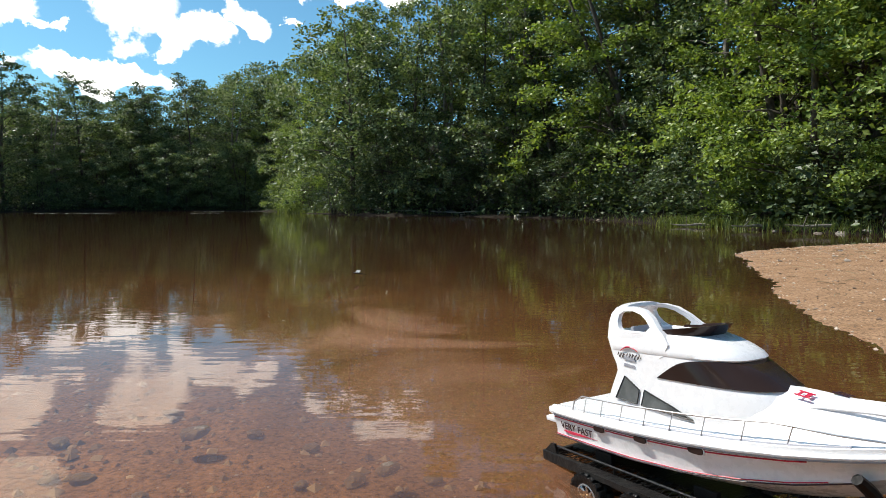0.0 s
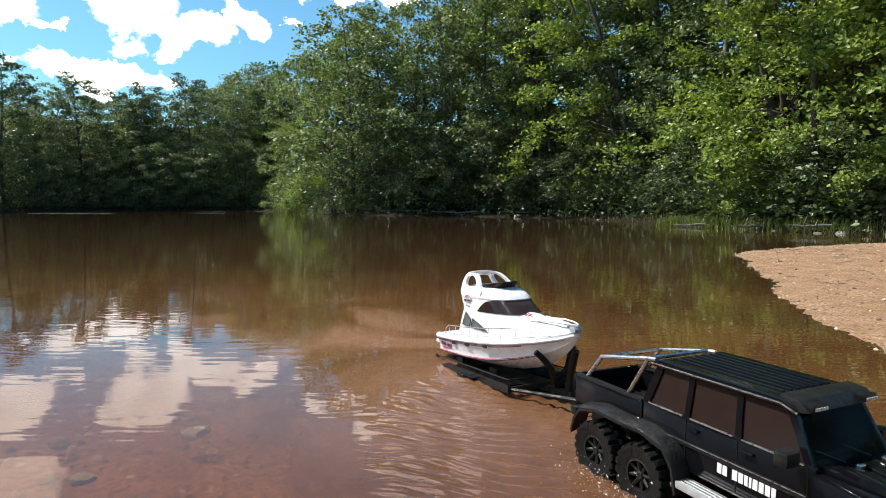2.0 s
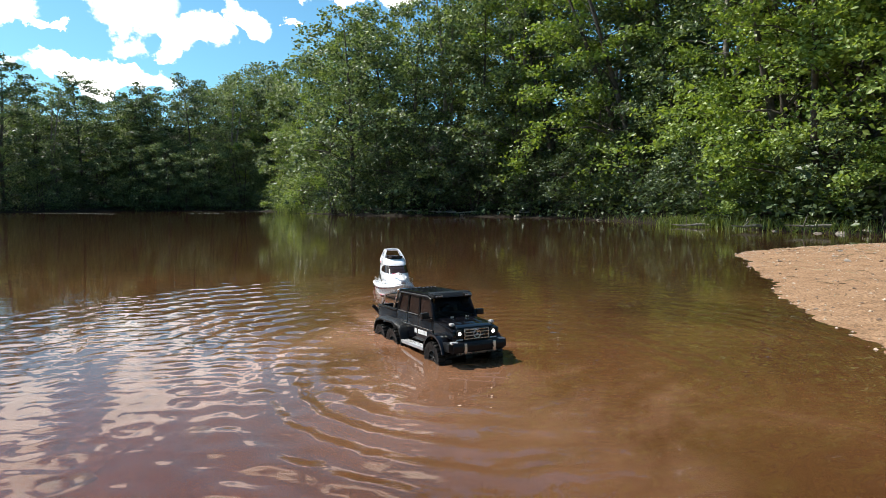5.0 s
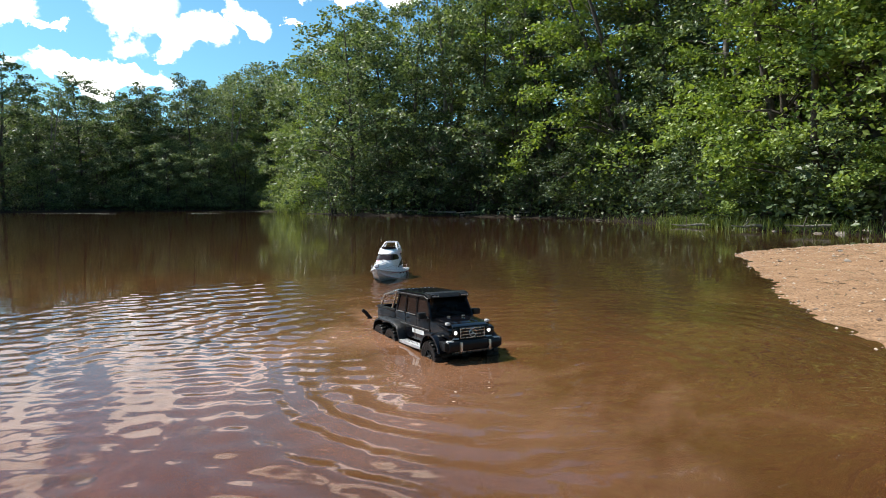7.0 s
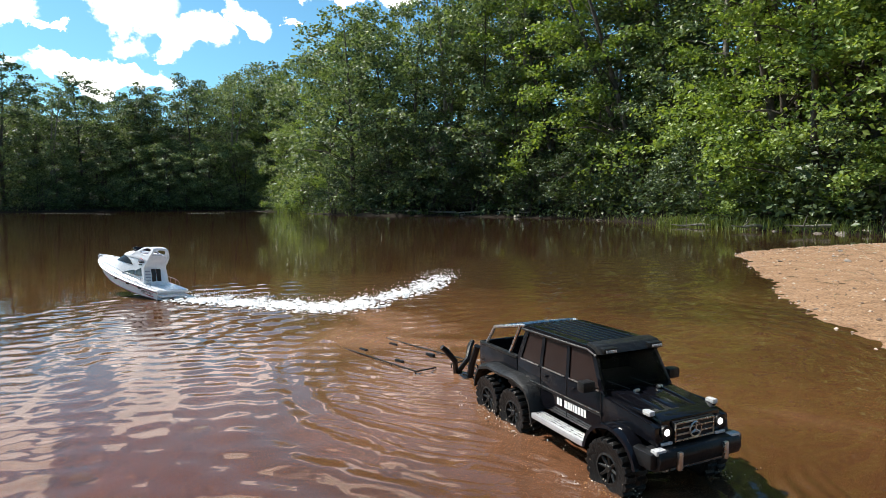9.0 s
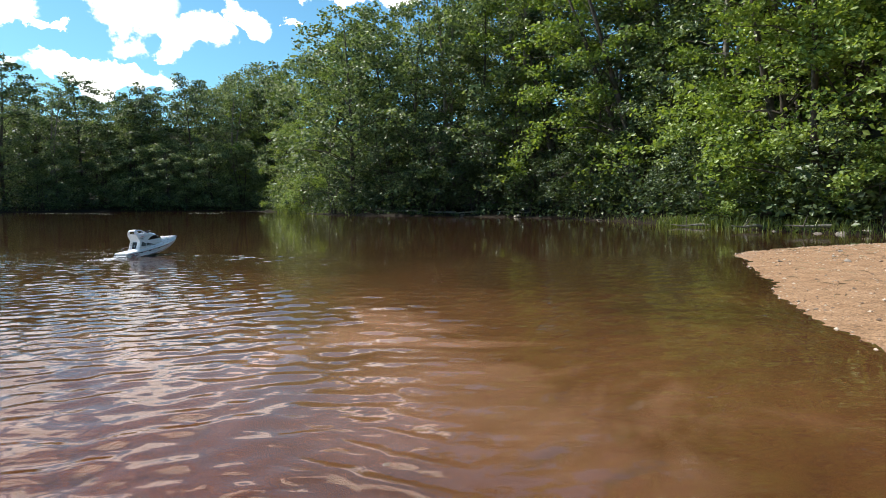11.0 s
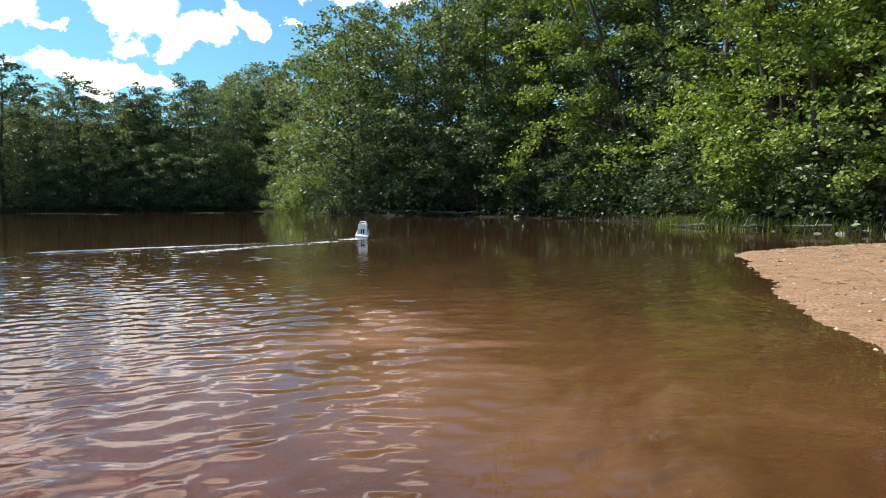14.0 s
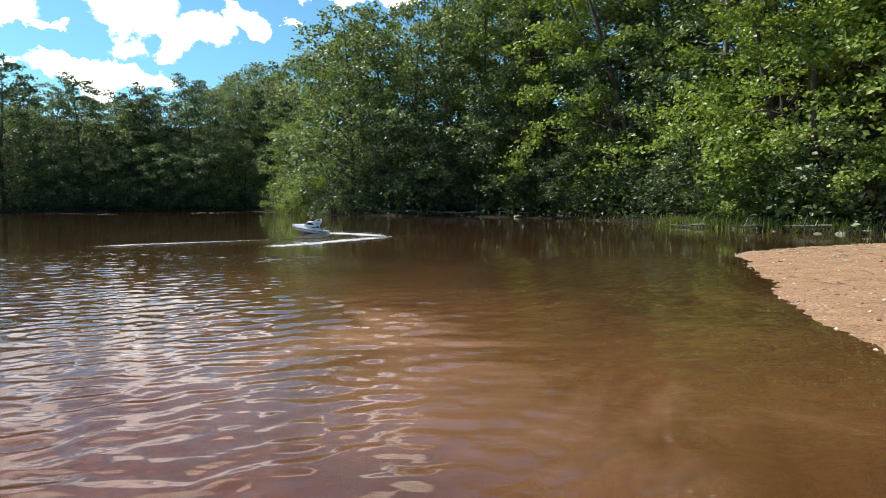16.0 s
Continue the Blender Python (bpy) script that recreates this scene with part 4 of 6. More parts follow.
    for k in range(49):
        w = -1 + 2 * k / 48
        ends = max(0.0, 1 - abs(w) ** 8)
        lo, hi = 0.2040, 0.2040 + 0.0415 * ends ** 0.75
        col = []
        for z, o_ in ((lo, 0.0006), (lo, 0.0022), ((lo + hi) / 2, 0.0022), (hi, 0.0022), (hi, 0.0006)):
            r, f_, h_ = cabin_at(z)
            mid = r + (f_ - r) * 0.35
            a = w * math.pi / 2 * 1.0
            c, s = math.cos(a), math.sin(a)
            x = mid + (f_ - mid) * abs(c) ** (2 / 3) + o_ - 0.010 * abs(w) ** 6
            y = (h_ + o_) * math.copysign(abs(s) ** (2 / 3), s)
            col.append((x, y, z))
        cols.append(col)
    loft(bm, cols, closed=True, cap=False)
    part("windscreen", bm, DARK_GLASS, cabin, "smoked brown wrap-round windscreen", True)
    # side windows and their frames
    for s in (1, -1):
        for outl in ([(0.196, 0.150), (0.256, 0.146), (0.262, 0.174), (0.220, 0.196)], [(0.268, 0.145), (0.395, 0.140), (0.345, 0.157), (0.276, 0.176)]):
            bm = fresh()
            n = len(outl)

            def wall(x, z, o_):
                return (x, s * (cabin_at(z)[2] + o_), z)
            a = [bm.verts.new(wall(x, z, 0.0025)) for x, z in outl]
            b = [bm.verts.new(wall(x, z, -0.004)) for x, z in outl]
            bm.faces.new(a)
            bm.faces.new(b[::-1])
            for i in range(n):
                bm.faces.new((a[i], a[(i + 1) % n], b[(i + 1) % n], b[i]))
            part("side_window", bm, GREY_GLASS, cabin, "grey film side window")
            bm = fresh()
            tube(bm, [wall(x, z, 0.003) for x, z in outl + outl[:1]], 0.0011, 5)
            part("window_frame", bm, BLACK, cabin)
    # saloon doors, stairs and slots at the stern of the cabin
    for y in (-0.036, 0.002):
        bm = fresh()
        prism(bm, [(0.160 - 0.004, 0.112), (0.190 - 0.004, 0.196), (0.198, 0.196), (0.172, 0.112)], y, y + 0.030)
        part("door_pane", bm, DARK_GLASS, cabin, "dark saloon door pane")
    bm = fresh()
    for k in range(5):
        z = 0.105 + 0.018 * k
        box(bm, 0.150 + 0.0065 * k, 0.185 + 0.0065 * k, 0.046, 0.080, z, z + 0.008, 0.001)
    part("stairs", bm, GREY_TRIM, cabin, "grey steps up to the flybridge")
    for s in (1, -1):
        for k in range(2):
            bm = fresh()
            prism(bm, [(0.215, 0.216 + 0.014 * k), (0.250, 0.213 + 0.014 * k), (0.246, 0.219 + 0.014 * k), (0.218, 0.222 + 0.014 * k)], s * 0.0795, s * 0.0862)
            part("vent_slot", bm, GREY_TRIM if s < 0 else BLACK, cabin)
    # hull stripes and portholes
    for s in (1, -1):
        for v, r, mat_, x0, x1 in ((0.80, 0.0013, RED, 0.0, 0.60), (0.87, 0.0012, MAROON, 0.0, 0.70), (0.03, 0.0012, MAROON, 0.0, 0.66), (0.10, 0.0010, RED, 0.0, 0.62)):
            bm = fresh()
            pts = [(p[0], -s * p[1], p[2]) for p in (hull_side(x, v, 0.0010 if v > 0.5 else 0.0042) for x in np.linspace(x0, x1, 24))]
            tube(bm, pts, r, 5)
            part("stripe", bm, mat_, hull, "red pinstripe" if mat_ is RED else "dark pinstripe")
        for x in (0.165, 0.285, 0.415):
            p = hull_side(x, 0.80)
            bm = fresh()
            oval(bm, x, -s * (p[1]) , p[2], 0.0185, 0.0072, 0.0045, 18, 3.5)
            part("porthole", bm, WHITE, hull)
            bm = fresh()
            oval(bm, x, -s * (p[1]), p[2], 0.0165, 0.006, 0.009, 18, 3.5)
            part("porthole_glass", bm, DARK_GLASS, hull, "dark porthole")
    # lettering on the side, red swoosh below it
    for s in (1, -1):
        a = hull_side(0.022, 0.40)
        tilt = math.degrees(math.atan2(hull_side(0, 1)[1] - hull_side(0, 0)[1], hull_side(0, 1)[2] - hull_side(0, 0)[2]))
        if s == 1:
            m = pose(a[0], a[1] - 0.0022, a[2], 90 - tilt, 0, -1.6)
        else:
            m = pose(0.150, -a[1] + 0.0056, a[2] + 0.002, 90 - tilt, 0, 181.6)
        lettering("VERY FAST", 0.0235, MAROON, hull, m, "dark lettering on the white hull")
        bm = fresh()
        y0 = -s * (-hull_side(0.05, 0.30)[1])
        prism(bm, [(0.030, 0.0505), (0.052, 0.0525), (0.095, 0.0525), (0.150, 0.0520), (0.100, 0.0490), (0.060, 0.0465), (0.040, 0.0475)], -s * 0.1075, -s * 0.1128)
        part("swoosh", bm, RED, hull, "red swoosh under the lettering")
        # arc and scribble in place of the maker's mark
        bm = fresh()
        tube(bm, [(0.206 + 0.0050 * k, -s * 0.0849, 0.246 + 0.010 * math.sin(k * 0.30)) for k in range(11)], [0.0006 + 0.0014 * math.sin(k * 0.31) for k in range(11)], 5)
        part("mark_arc", bm, RED, root, "thin red arc on the wing")
        bm = fresh()
        tube(bm, [(0.198 + 0.0026 * k, -s * 0.0849, 0.237 + 0.006 * math.sin(k * 1.9)) for k in range(26)], 0.0010, 4)
        part("mark_scribble", bm, MAROON, root, "dark scribble on the wing")
    # stickers on the foredeck
    for x, y, col in ((0.575, -0.035, RED), (0.615, 0.006, MAROON)):
        bm = fresh()
        z = along(HULL_SZ, x) + 0.0135 + float(np.interp(x, (0.45, 0.56, 0.66), (0.084, 0.078, 0.058)))
        slope = -0.10 - 0.9 * (x - 0.55)
        for k, (dx0, dx1, dy0, dy1) in enumerate(((-0.013, 0.013, -0.010, -0.007), (-0.013, 0.013, 0.007, 0.010), (-0.009, -0.005, -0.007, 0.007), (0.003, 0.010, -0.004, 0.006))):
            vs = [bm.verts.new((x + a, y + b, z + a * slope - 0.14 * abs(y + b) + e)) for e in (0.0, 0.0012) for a, b in ((dx0, dy0), (dx1, dy0), (dx1, dy1), (dx0, dy1))]
            for q in ((0, 1, 2, 3), (4, 5, 6, 7), (0, 1, 5, 4), (1, 2, 6, 5), (2, 3, 7, 6), (3, 0, 4, 7)):
                bm.faces.new([vs[i] for i in q])
        part("sticker", bm, col, root, "small red and black sticker on the foredeck")
    # guard rails
    for s in (1, -1):
        bm = fresh()
        xs_ = np.linspace(0.075, 0.70, 22)

        def top(x):
            return (x, s * (along(HULL_SY, x) * 0.94), along(HULL_SZ, x) + 0.018 + 0.030 * min(1, (x - 0.055) / 0.04) * min(1, max(0.0, (0.72 - x) / 0.16)))
        tube(bm, [(0.070, s * 0.113, 0.104)] + [top(x) for x in xs_] + [(0.715, s * 0.050, 0.158)], 0.0018, 6)
        part("guard_rail", bm, STEEL_RAIL, root, "thin metal guard rail", True)
        for x in (0.12, 0.175, 0.235, 0.30, 0.365, 0.435, 0.51, 0.585):
            bm = fresh()
            t_ = top(x)
            tube(bm, [(x - 0.012, t_[1], along(HULL_SZ, x) + 0.012), t_], 0.0011, 5)
            part("stanchion", bm, STEEL_RAIL, root)
    # pulpit and anchor locker at the bow
    bm = fresh()
    tube(bm, [(0.575, -0.046, 0.1840), (0.60, -0.044, 0.1920), (0.68, -0.036, 0.1960), (0.745, -0.024, 0.1940), (0.785, -0.009, 0.1910), (0.792, 0, 0.1900), (0.785, 0.009, 0.1910), (0.745, 0.024, 0.1940), (0.68, 0.036, 0.1960), (0.60, 0.044, 0.1920), (0.575, 0.046, 0.1840)], 0.0026, 8)
    part("pulpit", bm, WHITE, root, "white bow pulpit", True)
    bm = fresh()
    prism(bm, [(0.735, 0.1700), (0.792, 0.1680), (0.798, 0.1780), (0.790, 0.1870), (0.745, 0.1900)], -0.014, 0.014, 0.002)
    part("anchor_plate", bm, GREY_TRIM, root, "grey anchor plate at the bow", True)
    for s in (1, -1):
        bm = fresh()
        box(bm, 0.690, 0.706, s * 0.044 - 0.002, s * 0.044 + 0.002, 0.152, 0.157, 0.0012)
        part("cleat", bm, GREY_TRIM, root)
    return root


# ---- the trailer, in the same frame as the yacht that lies on it ----
WR = 0.050


def build_wheel(name, r, w, rim_r, tread, parent, at, rim_mat, face, lugs):
    """A wheel whose axle is its y axis; face is the outer side (+1 or -1)."""
    hub = new(name)
    hub.parent = parent
    hub.location = at
    bm = fresh()
    n = lugs * 6
    rows = [(rim_r * 0.98, -0.42, 0), (r * 0.86, -0.50, 0), (r * 0.93, -0.50, 1), (r * 0.955, -0.40, 1), (r * 0.96, -0.10, 1), (r * 0.93, 0.0, 0),
            (r * 0.96, 0.10, 2), (r * 0.955, 0.40, 2), (r * 0.93, 0.50, 2), (r * 0.86, 0.50, 0), (rim_r * 0.98, 0.42, 0)]
    grid = []
    for rad, y, side in rows:
        ring = []
        for k in range(n):
            ph = (k / 6 + (0.5 if side == 2 else 0.0)) % 1.0
            lift = r * 0.05 if side and ph < 0.55 else (-r * 0.03 if side else 0.0)
            a = 2 * math.pi * k / n
            ring.append(bm.verts.new(((rad + lift) * math.cos(a), y * w, (rad + lift) * math.sin(a))))
        grid.append(ring)
    for g0, g1 in zip(grid, grid[1:] + grid[:1]):
        for k in range(n):
            bm.faces.new((g0[k], g0[(k + 1) % n], g1[(k + 1) % n], g1[k]))
    part("tyre", bm, RUBBER, hub, "wet black knobbly tyre")
    bm = fresh()
    prof = [(rim_r, -0.42), (rim_r, 0.42), (rim_r * 0.86, 0.44), (rim_r * 0.80, 0.10), (rim_r * 0.80, -0.10), (rim_r * 0.86, -0.44)]
    grid = [[bm.verts.new((q * math.cos(2 * math.pi * k / 28), y * w, q * math.sin(2 * math.pi * k / 28))) for k in range(28)] for q, y in prof]
    for g0, g1 in zip(grid, grid[1:] + grid[:1]):
        for k in range(28):
            bm.faces.new((g0[k], g0[(k + 1) % 28], g1[(k + 1) % 28], g1[k]))
    part("rim", bm, rim_mat, hub, "metal wheel rim", True)
    for k in range(8):
        a = 2 * math.pi * k / 8
        c, q = math.cos(a), math.sin(a)
        bm = fresh()
        tube(bm, [(c * rim_r * 0.2, face * w * 0.26, q * rim_r * 0.2), (c * rim_r * 0.90, face * w * 0.36, q * rim_r * 0.90)], [rim_r * 0.15, rim_r * 0.10], 6)
        part("spoke", bm, rim_mat, hub)
    bm = fresh()
    tube(bm, [(0, -face * w * 0.2, 0), (0, face * w * 0.30, 0), (0, face * w * 0.40, 0)], [rim_r * 0.30, rim_r * 0.30, rim_r * 0.2], 12)
    part("hub", bm, rim_mat, hub, "", True)
    # plain black disc filling the inside of the wheel behind the spokes
    bm = fresh()
    tube(bm, [(0, -face * w * 0.02, 0), (0, face * w * 0.02, 0)], rim_r * 0.8, 20)
    part("wheel_fill", bm, BLACK, hub, "dark inside of the wheel")
    return hub


def build_trailer():
    root = new("boat_trailer")
    tagged(root, "black flatbed model trailer with mesh deck carrying the yacht", "trailer")
    Z = -0.006
    # deck frame
    for y in (-0.122, 0.122):
        bm = fresh()
        box(bm, -0.03, 0.56, y - 0.006, y + 0.006, Z - 0.022, Z + 0.002, 0.002)
        part("side_beam", bm, DUSTY, root)
        bm = fresh()
        tube(bm, [(0.02, y, Z), (0.02, y, Z + 0.02), (0.54, y, Z + 0.02), (0.555, y * 0.98, Z + 0.02), (0.56, y * 0.3, Z + 0.02), (0.56, y * 0.3, Z)], 0.0028, 6)
        for x in (0.20, 0.40, 0.55):
            tube(bm, [(x, y, Z - 0.002), (x, y, Z + 0.02)], 0.0026, 6)
        part("deck_rail", bm, BLACK, root, "low black tube rail", True)
        bm = fresh()
        prism(bm, [(-0.03, Z - 0.004), (0.0, Z + 0.024), (0.012, Z + 0.024), (0.02, Z - 0.004)], y - 0.003, y + 0.003)
        part("tail_bracket", bm, DUSTY, root)
        bm = fresh()
        prism(bm, [(0.10, Z - 0.006), (0.115, Z + 0.005), (0.345, Z + 0.005), (0.36, Z - 0.006)], y - 0.030 if y < 0 else y, y if y < 0 else y + 0.030)
        part("mudguard", bm, DUSTY, root)
    for x in (-0.024, 0.10, 0.25, 0.40, 0.554):
        bm = fresh()
        box(bm, x - 0.006, x + 0.006, -0.12, 0.12, Z - 0.020, Z - 0.003, 0.0015)
        part("cross_beam", bm, DUSTY, root)
    # expanded-metal deck
    for s in (-1, 1):
        bm = fresh()
        for k in range(34):
            x = 0.0 + k * 0.0165
            for d in (-1, 1):
                a, b = (x, s * 0.118, Z), (x + d * 0.026, s * 0.050, Z)
                if -0.02 < b[0] < 0.555:
                    tube(bm, [a, b], 0.0012, 4)
        part("mesh_deck", bm, DUSTY, root, "dull black expanded-metal deck")
    bm = fresh()
    box(bm, -0.02, 0.55, -0.046, 0.046, Z - 0.010, Z - 0.004, 0.001)
    part("deck_plate", bm, BLACK, root)
    # bunks under the hull
    for s in (-1, 1):
        for x in (0.10, 0.36):
            bm = fresh()
            box(bm, x, x + 0.05, s * 0.075 - 0.006, s * 0.075 + 0.006, Z - 0.004, Z + 0.024, 0.002)
            part("bunk", bm, BLACK, root)
    # drawbar and bow stop
    for s in (-1, 1):
        bm = fresh()
        tube(bm, [(0.55, s * 0.118, Z - 0.010), (0.80, s * 0.012, Z - 0.012), (0.85, 0.0, Z - 0.012)], 0.0065, 6)
        part("drawbar", bm, DUSTY, root)
        bm = fresh()
        tube(bm, [(0.63, 0, Z), (0.66, s * 0.030, 0.055), (0.645, s * 0.055, 0.092), (0.640, s * 0.072, 0.108)], [0.010, 0.010, 0.010, 0.009], 8)
        part("bow_guide", bm, BLACK, root, "padded black bow guide arm", True)
    bm = fresh()
    tube(bm, [(0.70, 0.0, Z - 0.01), (0.715, 0.0, 0.05), (0.745, 0.0, 0.118)], [0.012, 0.012, 0.011], 8)
    part("bow_post", bm, BLACK, root, "black bow stop post", True)
    bm = fresh()
    box(bm, 0.60, 0.72, -0.008, 0.008, Z - 0.018, Z - 0.004, 0.002)
    tube(bm, [(0.56, 0.09, Z), (0.60, 0.085, 0.03), (0.70, 0.04, 0.035), (0.70, 0.04, Z)], 0.003, 6)
    part("winch_frame", bm, BLACK, root)
    bm = fresh()
    tube(bm, [(0.84, 0, Z - 0.012), (0.872, 0, Z - 0.012)], 0.009, 8)
    lathe(bm, [(0.002, -0.006), (0.008, -0.005), (0.008, 0.005), (0.002, 0.006)], 10)
    part("hitch", bm, CHROME, root, "metal ball hitch")
    wheels = []
    for x in (0.150, 0.285):
        for s in (-1, 1):
            wheels.append(build_wheel("wheel", WR, 0.038, 0.029, 0.0032, root, (x, s * 0.142, -0.055), CHROME, s, 18))
    for x in (0.150, 0.285):
        bm = fresh()
        tube(bm, [(x, -0.14, -0.055), (x, 0.14, -0.055)], 0.005, 8)
        part("axle", bm, BLACK, root)
    return root, wheels


# ---- the six-wheeled pickup ----
TR = 0.058


def build_truck():
    root = new("model_pickup")
    tagged(root, "black six-wheeled model pickup truck, wet, with lit headlights", "model truck")
    # lower body: doors and sill
    bm = fresh()
    prism(bm, [(-0.372, 0.092), (-0.372, 0.186), (-0.050, 0.183), (-0.050, 0.092)], -0.090, 0.090, 0.004)
    body = part("body", bm, BLACK_PAINT, root, "glossy black body", True)
    # greenhouse: pillars, roof
    roof_z = 0.258
    A_lo, A_hi, C_lo, C_hi = -0.058, -0.098, -0.372, -0.345
    for s in (-1, 1):
        for lo, hi, w in ((A_lo, A_hi, 0.006), (-0.172, -0.178, 0.0055), (-0.272, -0.270, 0.0055), (C_lo + 0.006, C_hi + 0.004, 0.008)):
            bm = fresh()
            vs = []
            for (x, y, z) in ((lo, 0.0895, 0.182), (hi, 0.080, roof_z)):
                for dx, dy in ((-w, 0), (w, 0), (w, -0.008), (-w, -0.008)):
                    vs.append(bm.verts.new((x + dx, s * (y + dy), z)))
            for q in ((0, 1, 2, 3), (4, 5, 6, 7), (0, 1, 5, 4), (1, 2, 6, 5), (2, 3, 7, 6), (3, 0, 4, 7)):
                bm.faces.new([vs[i] for i in q])
            part("pillar", bm, BLACK_PAINT, body)
        # side panes with sills
        for x0, x1, u0, u1 in ((-0.166, -0.064, -0.173, -0.103), (-0.266, -0.178, -0.265, -0.184), (-0.360, -0.278, -0.338, -0.276)):
            bm = fresh()
            vs = [bm.verts.new((x, s * (y - d), z)) for d in (0.003, 0.005) for x, y, z in ((x0, 0.0895, 0.184), (x1, 0.0895, 0.184), (u1, 0.0805, roof_z - 0.004), (u0, 0.0805, roof_z - 0.004))]
            for q in ((0, 1, 2, 3), (4, 5, 6, 7), (0, 1, 5, 4), (1, 2, 6, 5), (2, 3, 7, 6), (3, 0, 4, 7)):
                bm.faces.new([vs[i] for i in q])
            part("side_pane", bm, DARK_GLASS, body, "dark tinted side window")
            bm = fresh()
            box(bm, x0 + 0.002, x1 - 0.002, s * 0.0905 - 0.0012, s * 0.0905 + 0.0012, 0.184, 0.1868)
            part("window_trim", bm, CHROME, body, "bright strip under the window")
        # door seams, handles, side moulding
        for x in (-0.060, -0.172, -0.272):
            bm = fresh()
            box(bm, x - 0.0008, x + 0.0008, s * 0.0905 - 0.0004, s * 0.0905 + 0.0004, 0.098, 0.182)
            part("door_seam", bm, BLACK, body)
        for x in (-0.150, -0.252):
            bm = fresh()
            box(bm, x - 0.014, x + 0.008, s * 0.093 - 0.0025, s * 0.093 + 0.0025, 0.166, 0.171, 0.001)
            part("door_handle", bm, BLACK_PAINT, body)
        bm = fresh()
        box(bm, -0.355, -0.056, s * 0.0912 - 0.0016, s * 0.0912 + 0.0016, 0.136, 0.144, 0.001)
        part("side_moulding", bm, BLACK, body)
        bm = fresh()
        box(bm, -0.33, -0.06, s * 0.0920 - 0.0010, s * 0.0920 + 0.0010, 0.1418, 0.1432)
        part("moulding_strip", bm, CHROME, body)
        # plain bars in place of the owner's decal
        x = -0.205
        for wdt in (0.008, 0.008, 0.0, 0.009, 0.008, 0.006, 0.004, 0.008, 0.008, 0.008, 0.007):
            if wdt:
                bm = fresh()
                box(bm, x, x + wdt, s * 0.0911 - 0.0006, s * 0.0911 + 0.0006, 0.117, 0.133)
                part("decal_bar", bm, WHITE_FILM, body, "white bar of a side decal")
            x += (wdt or 0.005) + 0.0022
        # side step
        bm = fresh()
        prism(bm, [(-0.262, 0.072), (-0.262, 0.084), (-0.078, 0.084), (-0.078, 0.072)], s * 0.090, s * 0.122, 0.002)
        step = part("side_step", bm, SILVER, root, "silver side step", True)
        for yy in (0.098, 0.106, 0.114):
            bm = fresh()
            box(bm, -0.255, -0.085, s * yy - 0.0012, s * yy + 0.0012, 0.084, 0.0855)
            part("tread_rib", bm, CHROME, step)
        bm = fresh()
        tube(bm, [(-0.262, s * 0.112, 0.074), (-0.275, s * 0.112, 0.070)], 0.006, 10)
        tube(bm, [(-0.262, s * 0.100, 0.074), (-0.275, s * 0.100, 0.070)], 0.006, 10)
        part("exhaust_tip", bm, CHROME, root, "twin exhaust tips")
        # wing mirror
        bm = fresh()
        box(bm, -0.088, -0.066, s * 0.098 if s > 0 else -0.128, 0.128 if s > 0 else -0.098, 0.184, 0.206, 0.005)
        tube(bm, [(-0.078, s * 0.088, 0.186), (-0.078, s * 0.102, 0.190)], 0.004, 6)
        part("wing_mirror", bm, DUSTY, root, "black wing mirror", True)
    # windscreen, rear pane
    for name, x0, x1 in (("windscreen", A_lo + 0.006, A_hi + 0.006), ("rear_pane", C_lo + 0.004, C_hi + 0.003)):
        bm = fresh()
        vs = [bm.verts.new((x + d, y, z)) for d in (0, 0.0016) for x, y, z in ((x0, -0.084, 0.186), (x0, 0.084, 0.186), (x1, 0.075, roof_z - 0.005), (x1, -0.075, roof_z - 0.005))]
        for q in ((0, 1, 2, 3), (4, 5, 6, 7), (0, 1, 5, 4), (1, 2, 6, 5), (2, 3, 7, 6), (3, 0, 4, 7)):
            bm.faces.new([vs[i] for i in q])
        part(name, bm, CAB_GLASS, body, "tinted windscreen")
    for s in (-1, 1):
        bm = fresh()
        tube(bm, [(-0.045, s * 0.03, 0.187), (-0.060, s * 0.03 - 0.045, 0.205)], 0.0012, 5)
        part("wiper", bm, BLACK, body)
    bm = fresh()
    box(bm, -0.175, -0.075, -0.080, 0.080, 0.180, 0.190, 0.004)
    for y in (-0.042, 0.042):
        box(bm, -0.22, -0.185, y - 0.026, y + 0.026, 0.15, 0.206, 0.008)
        box(bm, -0.21, -0.192, y - 0.010, y + 0.010, 0.20, 0.216, 0.004)
    part("interior", bm, BLACK, body, "dark seats and dashboard", True)
    # roof with ribs, gutters and front light pods
    bm = fresh()
    prism(bm, [(-0.362, roof_z - 0.006), (-0.358, roof_z + 0.004), (-0.340, roof_z + 0.010), (-0.110, roof_z + 0.010), (-0.088, roof_z + 0.004), (-0.084, roof_z - 0.006)], -0.083, 0.083, 0.004)
    roof = part("roof", bm, BLACK_PAINT, root, "", True)
    for k in range(7):
        y = -0.054 + 0.018 * k
        bm = fresh()
        box(bm, -0.335, -0.125, y - 0.003, y + 0.003, roof_z + 0.009, roof_z + 0.0125, 0.001)
        part("roof_rib", bm, BLACK_PAINT, roof)
    for s in (-1, 1):
        bm = fresh()
        tube(bm, [(-0.360, s * 0.0835, roof_z - 0.001), (-0.110, s * 0.0835, roof_z + 0.001), (-0.085, s * 0.082, roof_z - 0.008)], 0.0026, 6)
        part("gutter", bm, DUSTY, roof, "grey roof gutter", True)
    bm = fresh()
